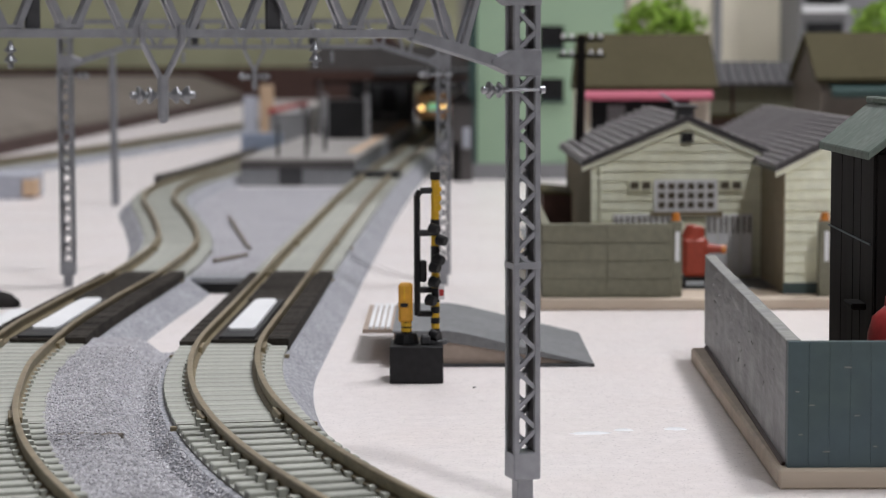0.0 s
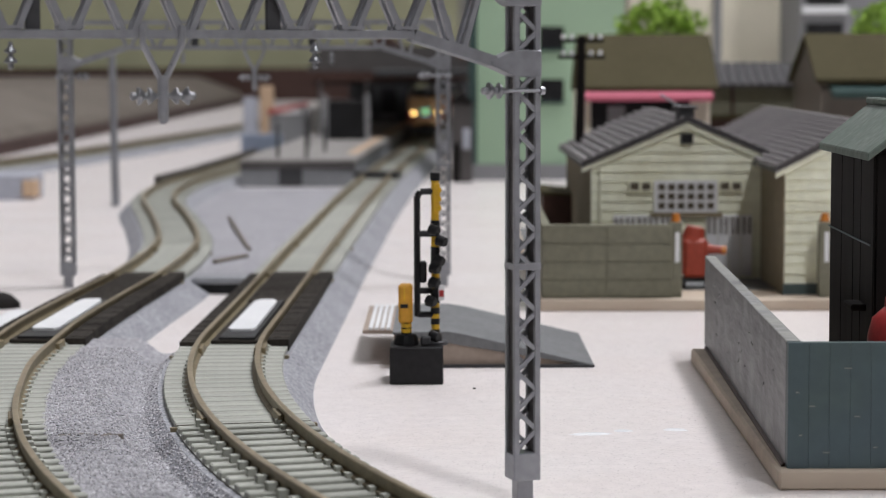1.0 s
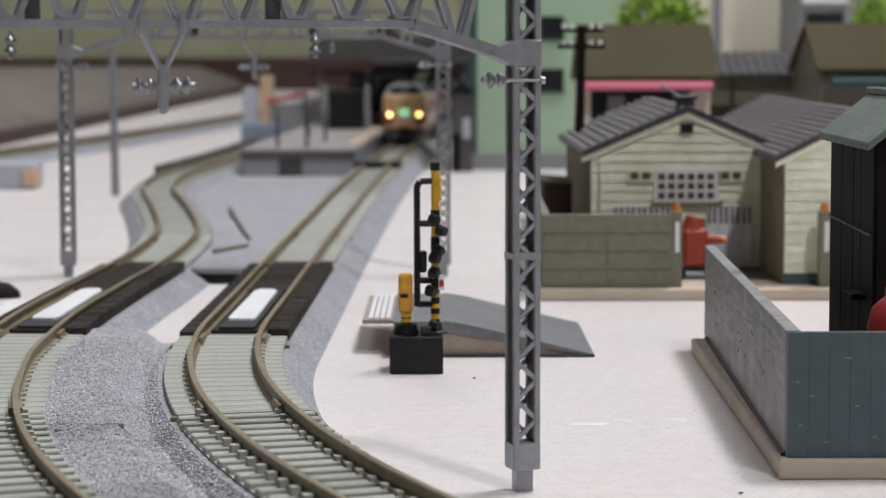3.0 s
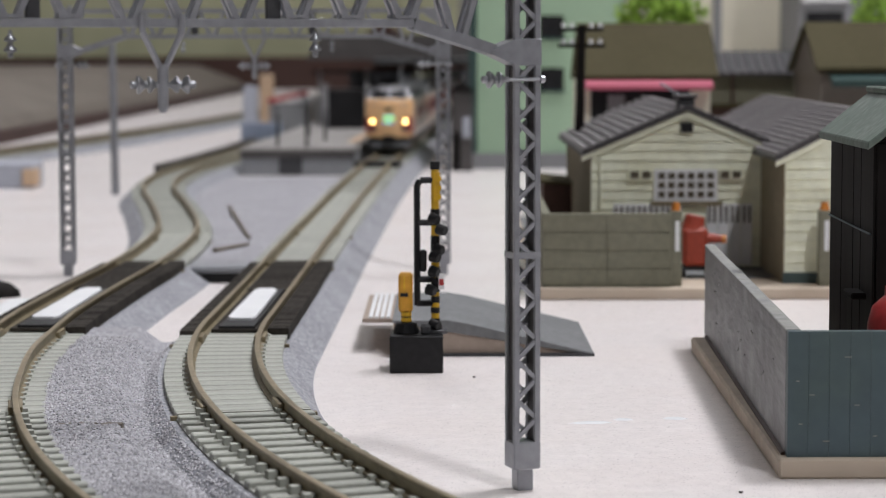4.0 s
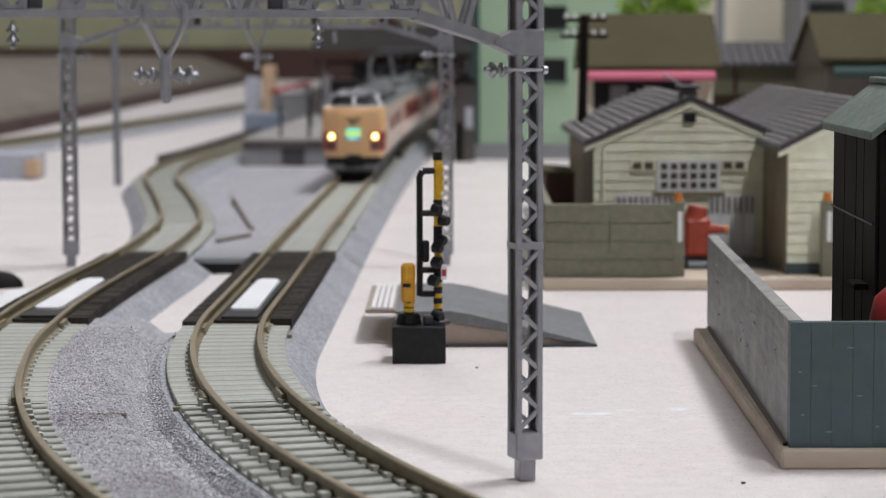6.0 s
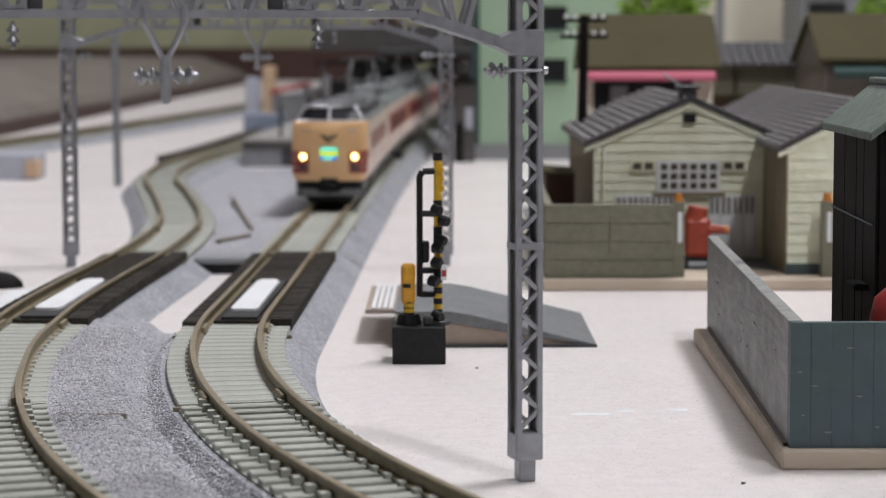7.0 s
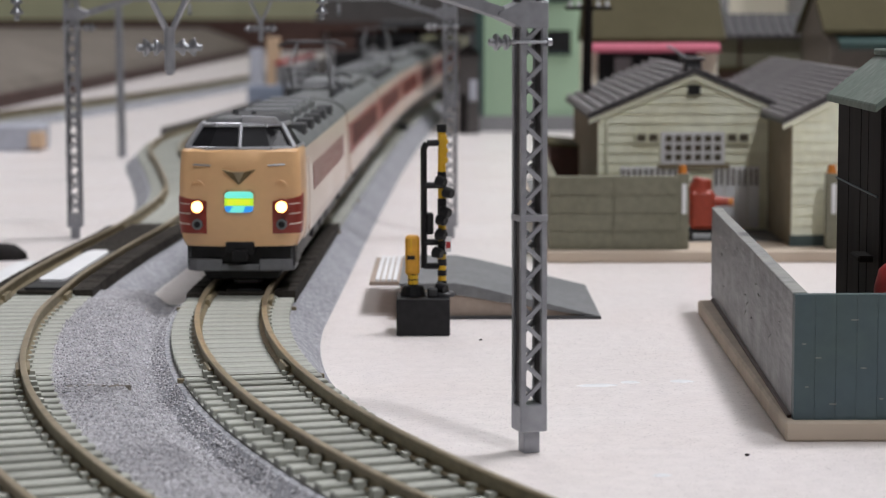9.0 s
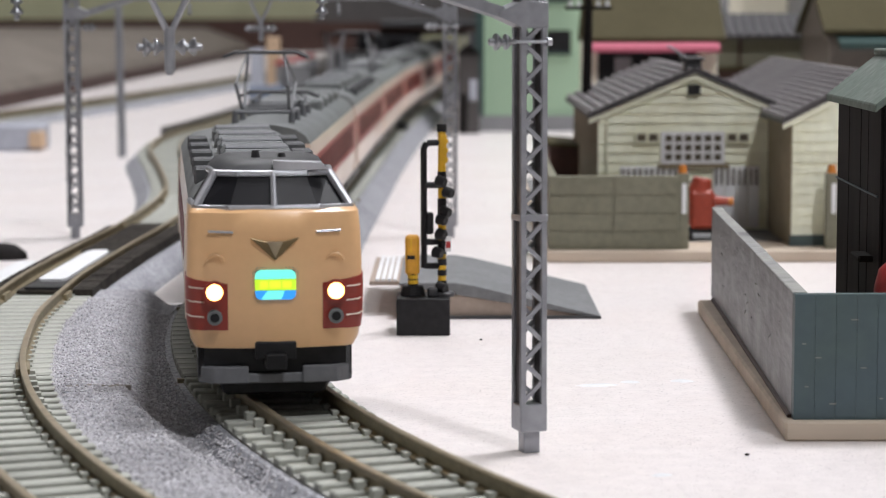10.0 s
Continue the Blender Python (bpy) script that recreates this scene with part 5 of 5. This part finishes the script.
def tree(x, y, r, h, label):
    rnd = random.Random(int(x * 7 + y))
    t = thing("tree", x, y, 0, 0, label, "tree", "trees")
    tr = B()
    rod(tr, (0, 0, 0), (0, 0, h - r), 2, 8, 1.2)
    for k in range(5):
        a = k * 1.26
        rod(tr, (0, 0, h - r * 1.6), (math.cos(a) * r * 0.6, math.sin(a) * r * 0.6, h - r * 0.6), 0.9, 6, 0.4)
    part("trunk", tr, "blackwood", t)
    cr = B()
    for k in range(900):
        d = Vector((rnd.gauss(0, 1), rnd.gauss(0, 1), rnd.gauss(0, 1))).normalized() * r * rnd.uniform(0.55, 1.0)
        d.z *= 0.7
        d *= 1 + 0.22 * noise.noise(d * 0.15)
        c = Vector((0, 0, h - r * 0.7)) + d
        s = rnd.uniform(0.7, 1.6)
        q = Euler((rnd.uniform(0, 6), rnd.uniform(0, 6), rnd.uniform(0, 6))).to_matrix()
        v = [cr.verts.new(c + q @ Vector(p) * s) for p in ((1, 0, 0.2), (0, 1, -0.2), (-1, 0, 0.2), (0, -1, -0.2), (0, 0, 0.8))]
        for i in range(4):
            cr.faces.new((v[i], v[(i + 1) % 4], v[4]))
    part("crown", cr, "leaf", t, "bright green clumpy foliage")


tree(73, 760, 15, 70, "bright green model tree behind the brown roof")
tree(155, 780, 15, 70, "bright green model tree behind the grey roof")


# ---- the station ----
def platform():
    t = thing("station_platform", 0, 0, 0, 0, "grey island platform with tan edge line", "platform")
    out = [(-79, 884), (-34.5, 884), (-18, 1400), (-62, 1400)]
    part("body", prism(B(), out, 0, 9.8, "z"), "platform", t)
    part("paving", prism(B(), [(-79.5, 883.4), (-34, 883.4), (-17.5, 1401), (-62, 1401)], 9.8, 10.8, "z"), "paving", t)
    part("edge_line", prism(B(), [(-40, 940), (-35.5, 940), (-21, 1390), (-24, 1390)], 10.8, 10.95, "z"), "tan", t, "tan tactile edge line")
    part("end_niche", box(B(), -64, -55, 883, 884.4, 0.5, 9.7), "darkgrey", t)
    part("coping", box(B(), -79.3, -34.3, 882.4, 884.6, 7.2, 9.8), "webplate", t, "dark coping under the platform edge")
    c = thing("platform_canopy", 0, 0, 10.8, 0, "dark platform canopy roof on posts", "canopy")
    part("roof", prism(B(), [(-70, 33), (-62, 46), (4, 46), (13, 33), (11.5, 29), (-68.5, 29)], 1160, 1390), "webplate", c)
    part("fascia", box(B(), -71, 14, 1156, 1159.6, 28, 33), "plum", c)
    # Added extension of the canopy, there to keep the arriving train dim.
    part("track_shade_roof", box(B(), -34, 16, 1112, 1156, 31, 34), "darkgrey", c, "low dark roof added to shade the arriving train", bevel=0.5)
    for y in (1180, 1260, 1340):
        part("post", box(B(), -47, -45, y, y + 2, 0, 29), "darkgrey", c)
        part("beam", box(B(), -68, 9, y, y + 2, 26, 29), "black", c)
    for x in (-64, -40, 5):
        part("post", box(B(), x, x + 1.6, 1164, 1166, 0 if x < 0 else -10.8, 29), "greywall", c)
    for x, y, h in ((-66, 905, 16), (-54, 896, 20), (-50, 960, 14), (-60, 1010, 17)):
        s = thing("platform_post", x, y, 10.8, 0, "thin dark sign post on the platform end", "post", "platform posts")
        part("post", rod(B(), (0, 0, 0), (0, 0, h), 0.7, 8), "darkgrey", s)
        part("sign", box(B(), -1.3, 1.3, -0.6, -0.2, h - 3, h), "greywall", s)
    k = thing("platform_kiosk", -57, 1105, 10.8, 0, "dark kiosk with pale posts on the platform", "kiosk")
    part("body", box(B(), 0, 19, 0, 20, 0, 19), "black", k, bevel=0.5)
    for x in (-1.5, 19):
        part("post", box(B(), x, x + 2.5, -2, 0.5, 0, 22), "greywall", k)
    v = thing("orange_locker", -97, 1200, 0, 0, "orange-brown upright cabinet beside the far track", "cabinet")
    part("body", box(B(), 0, 7, 0, 10, 0, 36), "tan", v, bevel=0.5)
    for x, y, w, h, m, lab in ((-105, 1190, 7, 30, "paleblue", "pale blue upright box by the far track"), (-84, 1230, 20, 24, "white", "white box behind the orange cabinet"), (-100, 1120, 20, 13, "blue", "blue low box by the platform")):
        b = thing("goods_box", x, y, 0, 0, lab, "box", "goods boxes")
        part("body", box(B(), 0, w, 0, 12, 0, h), m, b, bevel=0.5)
    r = thing("red_roof_stand", -88, 1160, 0, 12, "small stand with a red roof by the platform", "stand")
    part("body", box(B(), 0, 18, 0, 8, 0, 22), "greywall", r)
    part("roof", prism(B(), [(-1, 22), (19, 26), (19, 28), (-1, 24)], -1, 9), "red", r)


platform()


def station_house():
    h = thing("station_hall", 0, 1404, 0, 0, "dark brown station hall with the track running into it", "station")
    for x0, x1, d in ((-58, -21, 380), (27, 62, 380), (12, 27, 8)):
        part("wall", box(B(), x0, x1, 0, d, 0, 40), "darkgrey", h)
    part("lintel", box(B(), -58, 62, -1, 380, 40, 50), "webplate", h, "dark wall over the track opening")
    for x0, x1, z in ((-60, -14, 66), (-16, 26, 60), (24, 64, 68)):
        xm = (x0 + x1) / 2
        part("roof", prism(B(), [(x0, 50), (xm, z), (x1, 50)], -4, 382), "plum", h, "dark red-brown gable roof")
    for x in (-52, -38, 32, 46):
        w = part("window", box(B(), x, x + 9, -0.6, 0.4, 16, 32), "black", h)
        part("sill", box(B(), x - 0.5, x + 9.5, -1.6, 0, 14.6, 16), "greywall", w)


station_house()


def backdrop():
    t = thing("taupe_embankment", 0, 0, 0, 0, "long taupe card embankment behind the far track", "embankment", kind="structure")
    part("slope", prism(B(), [(-700, 0), (-238, 0), (-250, 12), (-300, 30), (-700, 32)], 1150, 2780), "taupe", t)
    part("toe_board", box(B(), -236, -230, 1150, 2780, 0, 7), "plum", t, "dark brown board along the foot")
    # Added wall: its dark colour stands in for shadow on this track.
    k = thing("trough_wall", 0, 0, 0, 0, "low wall added to darken the shadowed bending track", "wall")
    part("wall", sweep([q for q in path2 if 850 < q[0].y < 1250], [(-13.5, 0), (-13.0, 6.2), (-11.2, 6.2), (-11.2, 0)]), "webplate", k)
    w = thing("brown_shelf", 0, 0, 0, 0, "dark red-brown wooden shelf board at the back", "shelf", kind="structure")
    part("board", box(B(), -900, -40, 2800, 2830, 0, 40), "plum", w)
    o = thing("olive_back_panel", 0, 0, 0, 0, "olive painted panel standing at the back", "panel", kind="structure")
    part("panel", box(B(), -900, 20, 2850, 2880, 0, 170), "olive", o)
    p = thing("wire_pole", -112, 772, 0, 0, "plain grey pole beside the far track", "pole")
    part("pole", rod(B(), (0, 0, 0), (-0.5, 0, 52), 1.4, 10, 1.2), "steel", p)
    k = thing("grey_crate", -163, 805, 0, 0, "small pale grey and tan crate at the board's edge", "crate")
    part("body", box(B(), 0, 17, 0, 20, 0, 9), "paleblue", k, bevel=0.5)
    part("lid", box(B(), 13, 18, -1, 8, 1, 7), "tan", k, bevel=0.5)


backdrop()

motions()
